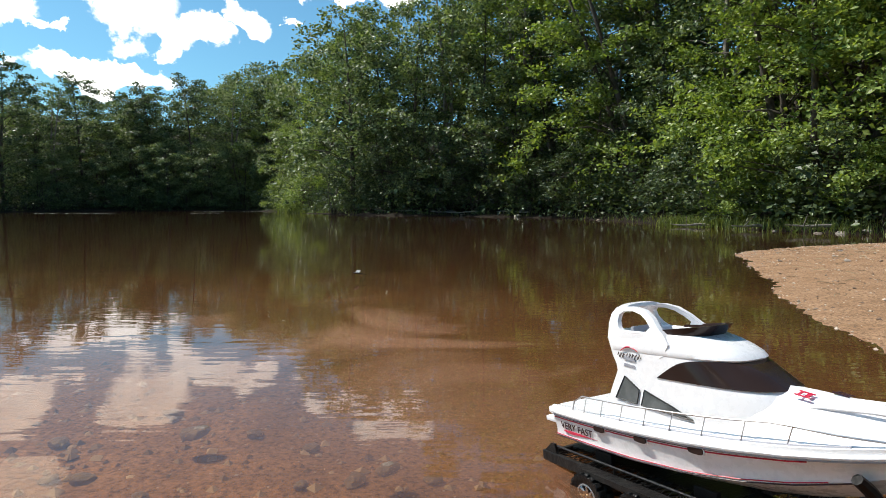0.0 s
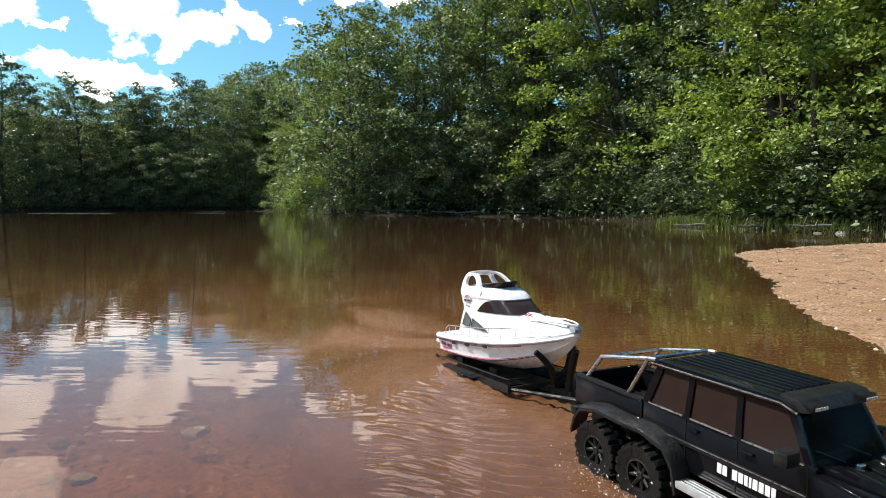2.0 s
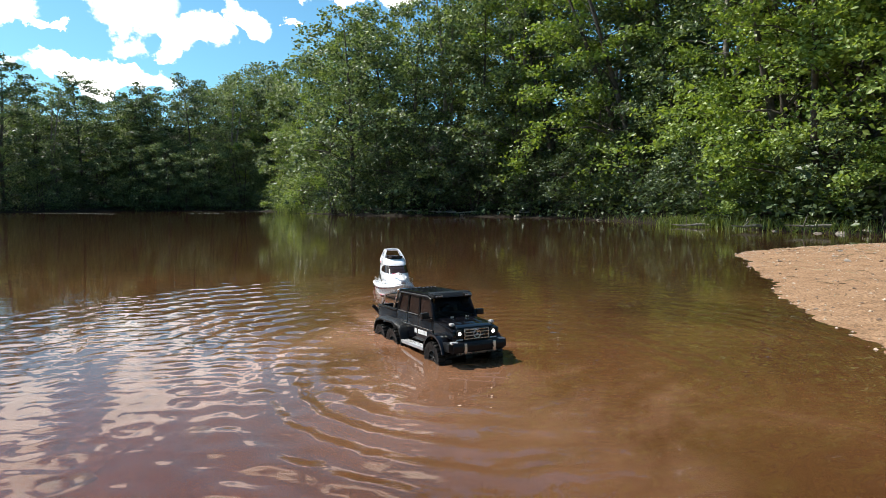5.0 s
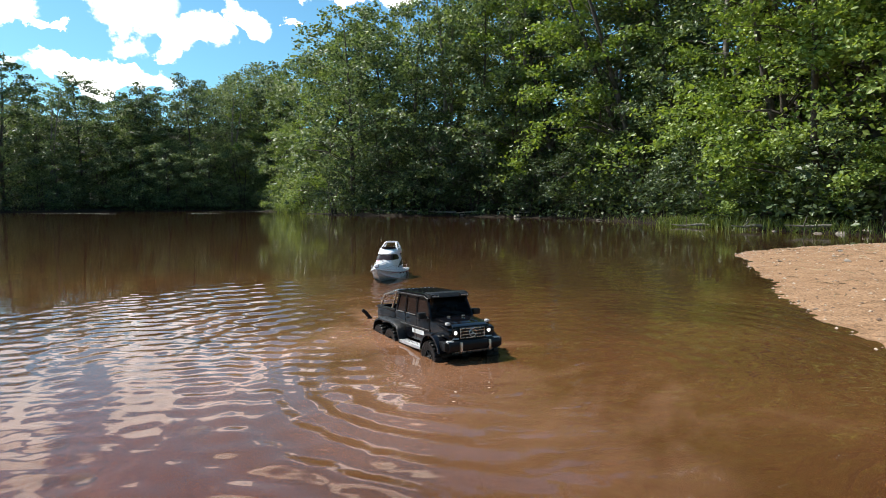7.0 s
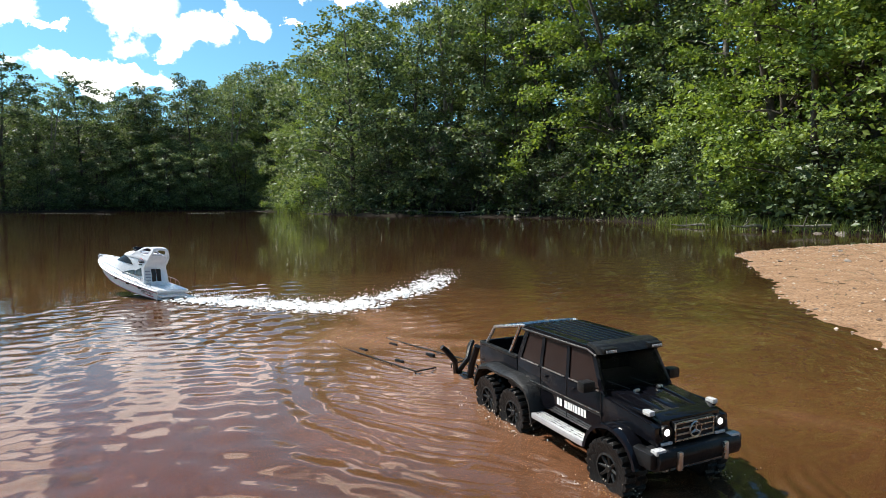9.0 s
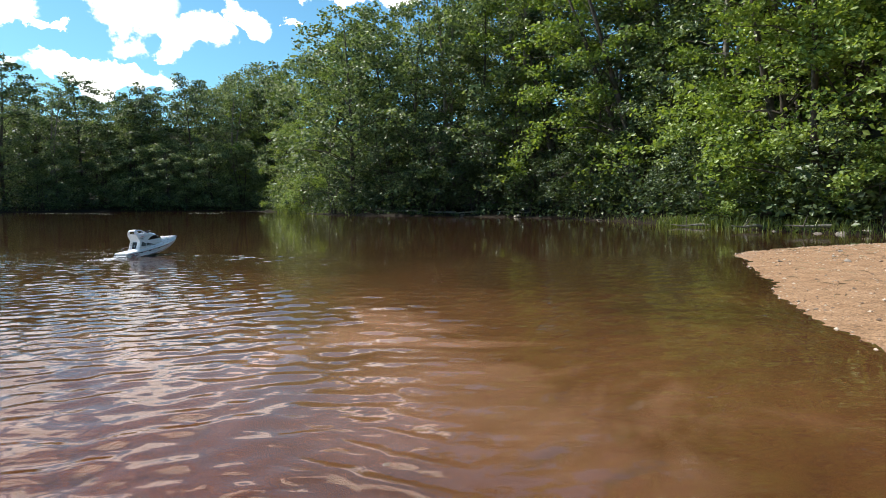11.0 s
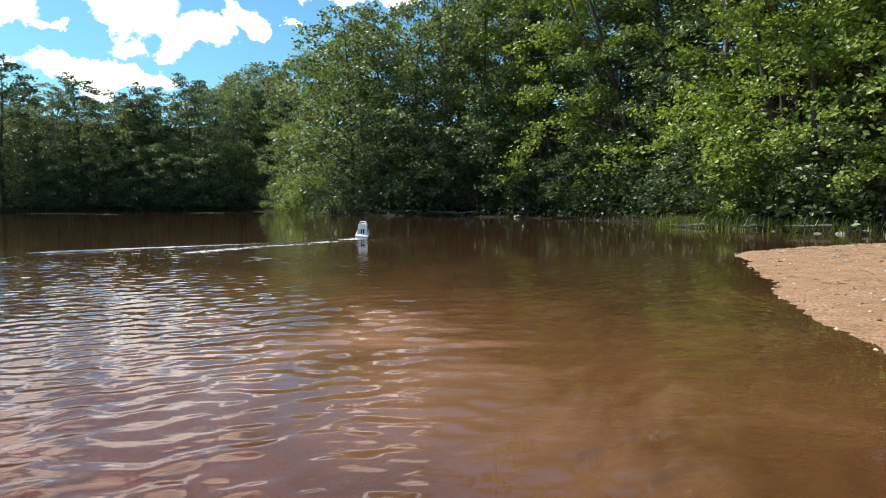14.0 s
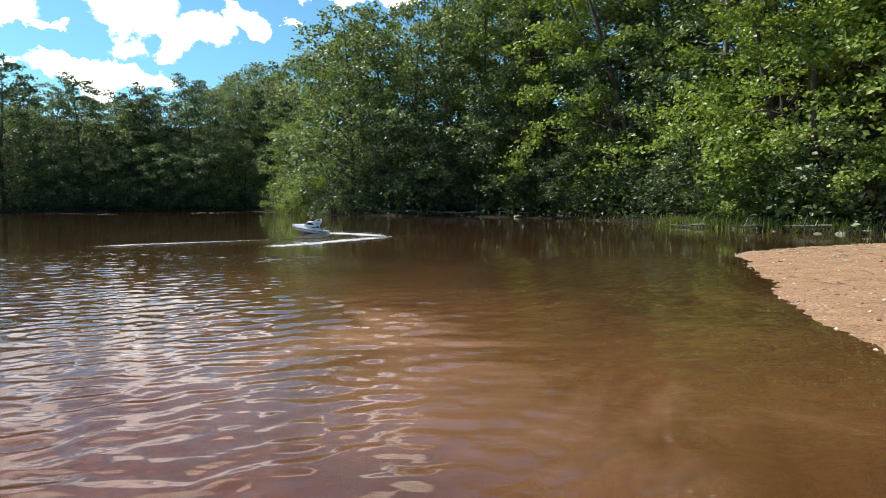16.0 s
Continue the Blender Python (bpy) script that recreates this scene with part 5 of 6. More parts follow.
    prism(bm, [(-0.118, roof_z + 0.006), (-0.112, roof_z + 0.016), (-0.085, roof_z + 0.013), (-0.068, roof_z - 0.002), (-0.085, roof_z - 0.006)], -0.082, 0.082, 0.003)
    part("sun_visor", bm, DUSTY, roof, "dull black roof visor", True)
    for s in (-1, 1):
        bm = fresh()
        box(bm, -0.084, -0.066, s * 0.060 - 0.017, s * 0.060 + 0.017, roof_z - 0.001, roof_z + 0.010, 0.003)
        pod = part("roof_lamp", bm, BLACK, roof, "", True)
        for k in range(5):
            bm = fresh()
            box(bm, -0.067, -0.0635, s * 0.060 - 0.013 + k * 0.0056, s * 0.060 - 0.013 + k * 0.0056 + 0.0038, roof_z + 0.001, roof_z + 0.006, 0.0008)
            part("lamp_lens", bm, CLEAR_LENS, pod, "small clear lamp")
    # bonnet with raised middle
    bm = fresh()
    prism(bm, [(-0.056, 0.110), (-0.056, 0.186), (-0.030, 0.186), (0.060, 0.176), (0.082, 0.170), (0.086, 0.110)], -0.072, 0.072, 0.004)
    hood = part("bonnet", bm, BLACK_PAINT, root, "glossy black bonnet", True)
    for y0, y1 in ((-0.048, -0.034), (0.034, 0.048), (-0.020, 0.020)):
        bm = fresh()
        prism(bm, [(-0.040, 0.184), (-0.034, 0.1895), (0.040, 0.181), (0.055, 0.1765), (0.055, 0.172)], y0, y1, 0.002)
        part("bonnet_ridge", bm, BLACK_PAINT, hood, "", True)
    for y in (-0.03, 0.03):
        bm = fresh()
        box(bm, -0.030, -0.022, y - 0.006, y + 0.006, 0.187, 0.193, 0.002)
        part("washer_jet", bm, CHROME, hood)
    # wings
    for s in (-1, 1):
        bm = fresh()
        prism(bm, [(-0.055, 0.100), (-0.055, 0.178), (0.066, 0.166), (0.085, 0.160), (0.088, 0.125), (0.062, 0.132), (0.030, 0.138), (-0.030, 0.130), (-0.048, 0.100)], s * 0.070, s * 0.090, 0.003)
        part("front_wing", bm, BLACK_PAINT, root, "", True)
        bm = fresh()
        box(bm, -0.050, 0.066, s * 0.079 - 0.004, s * 0.079 + 0.004, 0.170, 0.1785, 0.003)
        part("wing_ridge", bm, BLACK_PAINT, root, "", True)
        # flares over the wheels
        for cx, a0, a1 in ((0.0, 12, 172), ):
            bm = fresh()
            rings = []
            for k in range(13):
                a = radians(a0 + (a1 - a0) * k / 12)
                c, q = math.cos(a), math.sin(a)
                rings.append([(cx + c * r_, s * y_, 0.068 + q * r_ * 0.98) for r_, y_ in ((0.066, 0.086), (0.074, 0.086), (0.078, 0.108), (0.075, 0.124), (0.068, 0.124), (0.066, 0.110))])
            loft(bm, rings)
            part("wheel_flare", bm, BLACK_PAINT, root, "wide black wheel flare", True)
        bm = fresh()
        rings = []
        path = [(-0.262, 0.062), (-0.272, 0.105), (-0.292, 0.130), (-0.345, 0.142), (-0.405, 0.140), (-0.465, 0.142), (-0.512, 0.130), (-0.530, 0.105), (-0.538, 0.075)]
        for k, (x, z) in enumerate(path):
            dx, dz = (x + 0.40) * 0.04, 0.008
            rings.append([(x, s * 0.086, z), (x + dx, s * 0.086, z + dz), (x + dx, s * 0.112, z + dz - 0.002), (x + dx * 0.6, s * 0.124, z + dz - 0.008), (x, s * 0.124, z - 0.006), (x, s * 0.108, z - 0.002)])
        loft(bm, rings)
        part("wheel_flare", bm, DUSTY, root, "long muddy black flare over both rear wheels", True)
        # headlight, indicator, running lights
        bm = fresh()
        tube(bm, [(0.080, s * 0.066, 0.150), (0.0895, s * 0.066, 0.150)], 0.0125, 18)
        bez = part("headlight", bm, BLACK, root, "round lit headlight", True)
        bm = fresh()
        tube(bm, [(0.0885, s * 0.066, 0.150), (0.0915, s * 0.066, 0.150)], [0.0068, 0.0050], 18)
        part("headlight_lens", bm, HEADLIGHT, bez, "glowing white lens", True)
        bm = fresh()
        box(bm, 0.086, 0.0905, s * 0.066 - 0.013, s * 0.066 + 0.013, 0.127, 0.132, 0.001)
        part("running_light", bm, CLEAR_LENS, root, "white running light strip")
        bm = fresh()
        box(bm, 0.048, 0.068, s * 0.079 - 0.007, s * 0.079 + 0.007, 0.1735, 0.1835, 0.0042)
        part("indicator", bm, CLEAR_LENS, root, "clear indicator on the wing", True)
    # grille
    bm = fresh()
    box(bm, 0.082, 0.089, -0.050, 0.050, 0.127, 0.166, 0.003)
    gr = part("grille", bm, BLACK, root, "", True)
    for z in (0.131, 0.142, 0.153, 0.1625):
        bm = fresh()
        box(bm, 0.088, 0.0915, -0.047, 0.047, z - 0.0015, z + 0.0015, 0.0006)
        part("grille_bar", bm, CHROME, gr)
    for y in (-0.047, 0.047):
        bm = fresh()
        box(bm, 0.088, 0.0915, y - 0.0015, y + 0.0015, 0.129, 0.164, 0.0006)
        part("grille_frame", bm, CHROME, gr)
    bm = fresh()
    for k in range(24):
        a, b = 2 * math.pi * k / 24, 2 * math.pi * (k + 1) / 24
        tube(bm, [(0.0925, 0.0135 * math.cos(a), 0.147 + 0.0135 * math.sin(a)), (0.0925, 0.0135 * math.cos(b), 0.147 + 0.0135 * math.sin(b))], 0.0016, 5)
    for k in range(3):
        a = math.pi / 2 + 2 * math.pi * k / 3
        tube(bm, [(0.0928, 0, 0.147), (0.0928, 0.013 * math.cos(a), 0.147 + 0.013 * math.sin(a))], [0.0022, 0.0008], 5)
    part("emblem", bm, CHROME, gr, "round chrome emblem")
    # bumper
    bm = fresh()
    prism(bm, [(0.070, 0.090), (0.072, 0.126), (0.104, 0.124), (0.110, 0.112), (0.106, 0.092), (0.092, 0.084)], -0.100, 0.100, 0.004)
    bp = part("front_bumper", bm, BLACK, root, "heavy black front bumper", True)
    for s in (-1, 1):
        bm = fresh()
        box(bm, 0.107, 0.114, s * 0.056 - 0.005, s * 0.056 + 0.005, 0.088, 0.121, 0.002)
        part("bumper_guard", bm, CHROME, bp, "bright bumper upright", True)
        bm = fresh()
        box(bm, 0.040, 0.100, s * 0.102 - 0.012, s * 0.102 + 0.012, 0.092, 0.122, 0.006)
        part("bumper_corner", bm, BLACK, bp, "", True)
        bm = fresh()
        box(bm, 0.088, 0.104, s * 0.092 - 0.012, s * 0.092 + 0.012, 0.118, 0.127, 0.003)
        part("fog_lamp", bm, CLEAR_LENS, bp, "clear fog lamp", True)
    bm = fresh()
    prism(bm, [(0.080, 0.076), (0.098, 0.083), (0.100, 0.088), (0.080, 0.088)], -0.075, 0.075, 0.001)
    part("skid_plate", bm, CHROME, bp, "metal skid plate")
    # cargo bed
    for s in (-1, 1):
        bm = fresh()
        box(bm, -0.566, -0.374, s * 0.086 - 0.004, s * 0.086 + 0.004, 0.125, 0.182, 0.003)
        part("bed_side", bm, BLACK_PAINT, root, "", True)
        bm = fresh()
        box(bm, -0.566, -0.374, s * 0.086 - 0.0065, s * 0.086 + 0.0065, 0.179, 0.187, 0.003)
        part("bed_rail", bm, DUSTY, root, "", True)
        bm = fresh()
        tube(bm, [(-0.540, s * 0.084, 0.182), (-0.500, s * 0.080, 0.236), (-0.372, s * 0.077, 0.262), (-0.355, s * 0.077, 0.264)], 0.0046, 8)
        tube(bm, [(-0.418, s * 0.084, 0.182), (-0.374, s * 0.078, 0.262)], 0.0046, 8)
        part("roll_bar", bm, CHROME, root, "brushed metal roll bar", True)
        bm = fresh()
        box(bm, -0.572, -0.564, s * 0.078 - 0.008, s * 0.078 + 0.008, 0.140, 0.165, 0.002)
        part("tail_lamp", bm, RED, root, "red tail lamp")
    bm = fresh()
    tube(bm, [(-0.372, -0.077, 0.263), (-0.372, 0.077, 0.263)], 0.0042, 8)
    tube(bm, [(-0.500, -0.080, 0.236), (-0.500, 0.080, 0.236)], 0.0040, 8)
    part("roll_bar_cross", bm, CHROME, root, "", True)
    bm = fresh()
    box(bm, -0.566, -0.374, -0.082, 0.082, 0.128, 0.134, 0.001)
    part("bed_floor", bm, DUSTY, root)
    for k in range(8):
        bm = fresh()
        box(bm, -0.56, -0.38, -0.066 + 0.019 * k - 0.003, -0.066 + 0.019 * k + 0.003, 0.134, 0.137, 0.001)
        part("bed_slat", bm, BLACK, root)
    bm = fresh()
    box(bm, -0.572, -0.563, -0.088, 0.088, 0.120, 0.186, 0.003)
    part("tailgate", bm, BLACK_PAINT, root, "", True)
    bm = fresh()
    box(bm, -0.585, -0.566, -0.090, 0.090, 0.090, 0.108, 0.004)
    part("rear_bumper", bm, BLACK, root, "", True)
    # frame and axles
    for s in (-1, 1):
        bm = fresh()
        box(bm, -0.57, 0.075, s * 0.035 - 0.008, s * 0.035 + 0.008, 0.075, 0.098, 0.002)
        part("chassis_rail", bm, BLACK, root)
    bm = fresh()
    box(bm, -0.36, 0.07, -0.085, 0.085, 0.090, 0.112, 0.002)
    part("floor_pan", bm, BLACK, root)
    wheels = []
    for x in (0.0, -0.342, -0.463):
        bm = fresh()
        tube(bm, [(x, -0.10, TR), (x, 0.10, TR)], 0.009, 8)
        tube(bm, [(x - 0.02, 0.012, TR), (x + 0.02, 0.012, TR)], [0.016, 0.016], 10)
        part("axle", bm, BLACK, root)
        for s in (-1, 1):
            wheels.append(build_wheel("wheel", TR, 0.050, 0.031, 0.0046, root, (x, s * 0.103, TR), DUSTY, s, 20))
    return root, wheels


yacht = build_yacht()
trailer, trailer_wheels = build_trailer()
yacht.scale = (0.848, 0.855, 0.90)
trailer.scale = (0.886, 0.886, 0.886)
truck, truck_wheels = build_truck()


# ---- waves, wake, foam and spray ----
FOAM = surface("foam", (0.62, 0.60, 0.58), (0.84, 0.83, 0.82), rough=0.45, scale=30.0)
DROPS = surface("water_drops", (0.45, 0.36, 0.28), (0.85, 0.80, 0.74), rough=0.12, scale=40.0, islands=True)


def step_up(v, lo, hi):
    t = np.clip((v - lo) / (hi - lo), 0, 1)
    return t * t * (3 - 2 * t)


def wave_sheet(name, x0, x1, y0, y1, cell, height, label, drop=0.006, skin=WATER):
    """A rigid patch of waves that lies in the pond's skin; its rim dips below the still water."""
    xs, ys = np.arange(x0, x1 + cell, cell), np.arange(y0, y1 + cell, cell)
    X, Y = np.meshgrid(xs, ys)
    Z, cover = height(X, Y)
    Z = Z * cover - drop * (1 - cover)
    n, m = len(xs), len(ys)
    V = np.stack([X, Y, Z], -1).reshape(-1, 3)
    i = np.arange(n * m).reshape(m, n)
    F = np.stack([i[:-1, :-1], i[:-1, 1:], i[1:, 1:], i[1:, :-1]], -1).reshape(-1, 4)
    F = F[cover.reshape(-1)[F].max(1) > 0.01]
    ob = new(name, mesh_of(name, V.tolist(), F.tolist(), skin, True))
    tagged(ob, label, "waves", kind="stuff")
    return ob


def ring_waves(X, Y):
    r, th = np.hypot(X, Y * 1.0), np.arctan2(Y, X)
    amp = 0.0031 * np.exp(-r / 2.4) * step_up(r, 0.30, 0.6) * (0.75 + 0.25 * np.sin(3 * th + 1.0)) * (0.85 - 0.15 * np.cos(th)) * (1 + 0.5 * np.sin(5.1 * X + 2.2 * Y))
    z = amp * (1 + np.cos(2 * np.pi * (r + 0.03 * np.sin(4 * th) + 0.016 * np.sin(6 * X - 4 * Y) + 0.012 * np.sin(11 * X + 7 * Y + 1.0)) / (0.085 + 0.018 * r))) + 0.0008 + 0.7 * FINE(X, Y)
    return z, (1 - step_up(r, 2.3, 3.3)) * step_up(r, 0.10, 0.3)


def wind_waves(seed, long, amp, heading, spread=0.5, count=16):
    rng = np.random.default_rng(seed)
    terms = []
    for k in range(count):
        L = long * rng.uniform(0.35, 1.3)
        a = heading + rng.normal(0, spread)
        terms.append((2 * np.pi / L * math.cos(a), 2 * np.pi / L * math.sin(a), rng.uniform(0, 6.28), amp * L / long))

    def height(X, Y):
        xw, yw = X + 0.08 * np.sin(1.9 * Y + 0.5), Y + 0.06 * np.sin(2.3 * X)
        z = sum(q * np.sin(kx * xw + ky * yw + ph) for kx, ky, ph, q in terms) / math.sqrt(count / 2)
        return z
    return height




CHOP = wind_waves(4, 0.14, 0.0019, -1.2, 0.5, 24)
FINE = wind_waves(9, 0.085, 0.0010, -1.1, 0.6)


def chop_left(X, Y):
    edge = step_up(X, -7.0, -6.2) * (1 - step_up(X + 0.25 * np.sin(2 * Y), -0.2, 0.6)) * step_up(Y, 0.55, 0.9) * (1 - step_up(Y + 0.25 * X, 5.4, 6.8))
    return 0.0050 + (1 - 0.5 * step_up(Y, 2.2, 4.8)) * (CHOP(X, Y) * (0.85 + 0.35 * np.sin(1.7 * X + 2.9 * Y)) + FINE(X, Y)) + 0.0012 * np.sin(2.4 * X + 5.2 * Y), edge


SWELL = wind_waves(13, 0.17, 0.0017, -0.75, 0.35)


def swell_right(X, Y):
    edge = step_up(X, -0.6, 0.3) * (1 - step_up(X - 0.30 * Y, 0.55, 0.95)) * step_up(Y, 0.75, 1.2) * (1 - step_up(Y, 5.5, 7.0))
    return 0.003 + SWELL(X, Y) + 0.5 * FINE(X, Y), edge


def wake_ridge(X, Y):
    along_ = X * 0.82 + Y * 0.57
    off = -X * 0.57 + Y * 0.82 + 0.035 * (along_ + 1.0) ** 2 * 0.6
    z = 0.013 * np.exp(-(off / 0.10) ** 2) + 0.007 * np.exp(-((off + 0.34) / 0.09) ** 2) + 0.004 * np.exp(-((off + 0.62) / 0.08) ** 2)
    cover = step_up(along_, -3.6, -2.6) * (1 - step_up(along_, 1.6, 2.6)) * step_up(off, -1.0, -0.7) * (1 - step_up(off, 0.15, 0.35))
    return z + 0.001 + 0.6 * FINE(X, Y), cover


def truck_wake(X, Y):
    """Short ridges fanning back from the wheels on both sides, in the pickup's own space."""
    side = np.abs(Y) + 0.02 * np.sin(9 * X)
    lag = X + 1.15 * side + 0.018 * np.sin(17 * Y + 5 * X) + 0.012 * np.sin(31 * X - 8 * Y)
    amp = 0.0042 * np.exp(-np.maximum(side - 0.14, 0) / 0.30) * (0.8 + 0.3 * np.sin(7 * X + 3 * Y))
    z = amp * (1 + np.cos(2 * np.pi * lag / 0.062)) + 0.0012 + 0.8 * FINE(X, Y)
    far = np.hypot((X + 0.45) / 0.95, Y / 0.72)
    return z, 1 - step_up(far, 0.70, 1.0)


wake = wave_sheet("wake_ripple", -1.45, 0.55, -0.75, 0.75, 0.012, truck_wake, "short ripples fanning out behind the wading pickup")
rings = wave_sheet("ring_wave", -3.4, 3.4, -2.0, 3.4, 0.021, ring_waves, "rings of small waves spreading from the pickup")
chop = wave_sheet("chop_wave", -7.0, 0.6, 0.5, 8.4, 0.024, chop_left, "choppy brown waves mirroring the bright sky", 0.010, CHOPPY)
swell = wave_sheet("swell_wave", -0.7, 3.2, 0.7, 7.0, 0.026, swell_right, "low slanting waves on the muddy water", 0.006, CHOPPY)
ridge = wave_sheet("wake_wave", -3.4, 2.6, -2.6, 1.8, 0.034, wake_ridge, "long low wake waves behind the yacht", 0.006, CHOPPY)


def blobs(V, F, rng, x, y, z, r, flat=0.6):
    o = len(V)
    for p in ((1, 0, 0), (0, 1, 0), (-1, 0, 0), (0, -1, 0), (0, 0, 1), (0, 0, -1)):
        j = r * rng.uniform(0.7, 1.3)
        V.append((x + p[0] * j, y + p[1] * j, z + p[2] * j * flat))
    for i in range(4):
        k = (i + 1) % 4
        F.extend([(o + i, o + k, o + 4), (o + k, o + i, o + 5)])


def foam_patch(seed, length, width, count):
    rng = np.random.default_rng(seed)
    V, F = [], []
    for _ in range(count):
        x, y = rng.normal(0, length * 0.32), rng.normal(0, width * 0.32)
        blobs(V, F, rng, x, y, 0.003, 0.004 + 0.016 * rng.random() ** 2.5, 0.45)
    for _ in range(count // 5):
        blobs(V, F, rng, rng.normal(0, length * 0.3), rng.normal(0, width * 0.4), rng.uniform(0.01, 0.05), rng.uniform(0.0015, 0.004), 1.0)
    ob = new("foam_patch", mesh_of("foam_patch", V, F, FOAM))
    tagged(ob, "white churned foam floating in the yacht's wake", "foam", "foam of the wake", "stuff")
    return ob


FOAM_TIMES = [7.25, 7.36, 7.47, 7.58, 7.69, 7.80, 7.90, 8.00, 8.09, 8.18, 8.27, 8.36, 8.45, 8.50, 8.54, 8.58, 8.62, 8.66, 8.70, 8.74, 8.78, 8.82, 8.86, 8.90, 8.94, 8.98, 9.02, 9.06, 9.10, 9.14, 9.18, 9.25, 9.32,
              10.9, 11.1, 11.3, 11.5, 11.7, 11.9, 12.1, 12.3, 12.5, 12.7, 12.9, 13.1, 13.3, 13.5, 13.7, 13.9, 14.1, 14.3, 14.5, 14.7, 14.9, 15.1, 15.25, 15.4, 15.55, 15.7, 15.85, 15.97]
foam_kinds = [foam_patch(31 + k, 0.26, 0.18, 150) for k in range(3)]
foams = list(foam_kinds)
while len(foams) < len(FOAM_TIMES):
    foams.append(copy_thing(foam_kinds[len(foams) % 3], pose(0, 0, -0.2)))


def wheel_spray():
    rng = np.random.default_rng(77)
    V, F = [], []
    for x in (0.0, -0.342, -0.463):
        for s in (-1, 1):
            for _ in range(70):
                a = rng.normal(0, 0.05)
                blobs(V, F, rng, x + a, s * (0.10 + abs(rng.normal(0, 0.035))), abs(rng.normal(0, 0.022)), rng.uniform(0.0008, 0.0024), 1.2)
            for _ in range(60):
                a = rng.uniform(0, 6.28)
                blobs(V, F, rng, x + 0.062 * math.cos(a) + rng.normal(0, 0.008), s * 0.106 + 0.034 * math.sin(a) + rng.normal(0, 0.006), 0.002, rng.uniform(0.001, 0.0045), 0.5)
    for _ in range(150):
        blobs(V, F, rng, rng.uniform(-0.5, 0.1), -0.13 - abs(rng.normal(0, 0.07)), 0.001, rng.uniform(0.0008, 0.003), 0.5)
    ob = new("water_spray", mesh_of("water_spray", V, F, DROPS))
    tagged(ob, "bright drops of water splashing round the pickup's wheels", "spray", kind="stuff")
    return ob


spray = wheel_spray()


def build_dragonfly():
    root = new("dragonfly")
    tagged(root, "small dark dragonfly flying over the pond", "dragonfly")
    bm = fresh()
    tube(bm, [(-0.040, 0, 0), (-0.02, 0, 0.001), (0.004, 0, 0.001), (0.012, 0, 0.001), (0.020, 0, 0), (0.026, 0, 0)], [0.0012, 0.0014, 0.0020, 0.0038, 0.0034, 0.002], 8)
    part("body", bm, BLACK, root, "", True)
    wing_mat = surface("insect_wing", (0.30, 0.30, 0.30), (0.5, 0.5, 0.5), rough=0.2, scale=40)
    for s in (-1, 1):
        for x, L in ((0.012, 0.052), (0.002, 0.048)):
            bm = fresh()
            pts = [(x - 0.002, 0, 0.003), (x - 0.006, s * L * 0.5, 0.007), (x - 0.003, s * L, 0.009), (x + 0.004, s * L * 0.95, 0.009), (x + 0.005, s * L * 0.4, 0.006), (x + 0.002, 0, 0.003)]
            a = [bm.verts.new(p) for p in pts]
            b = [bm.verts.new((p[0], p[1], p[2] + 0.0005)) for p in pts]
            bm.faces.new(a)
            bm.faces.new(b[::-1])
            for i in range(6):
                bm.faces.new((a[i], a[(i + 1) % 6], b[(i + 1) % 6], b[i]))
            part("wing", bm, wing_mat, root, "thin clear wing")
    return root


dragonfly = build_dragonfly()
dragonfly.scale = (1.5, 1.5, 1.5)


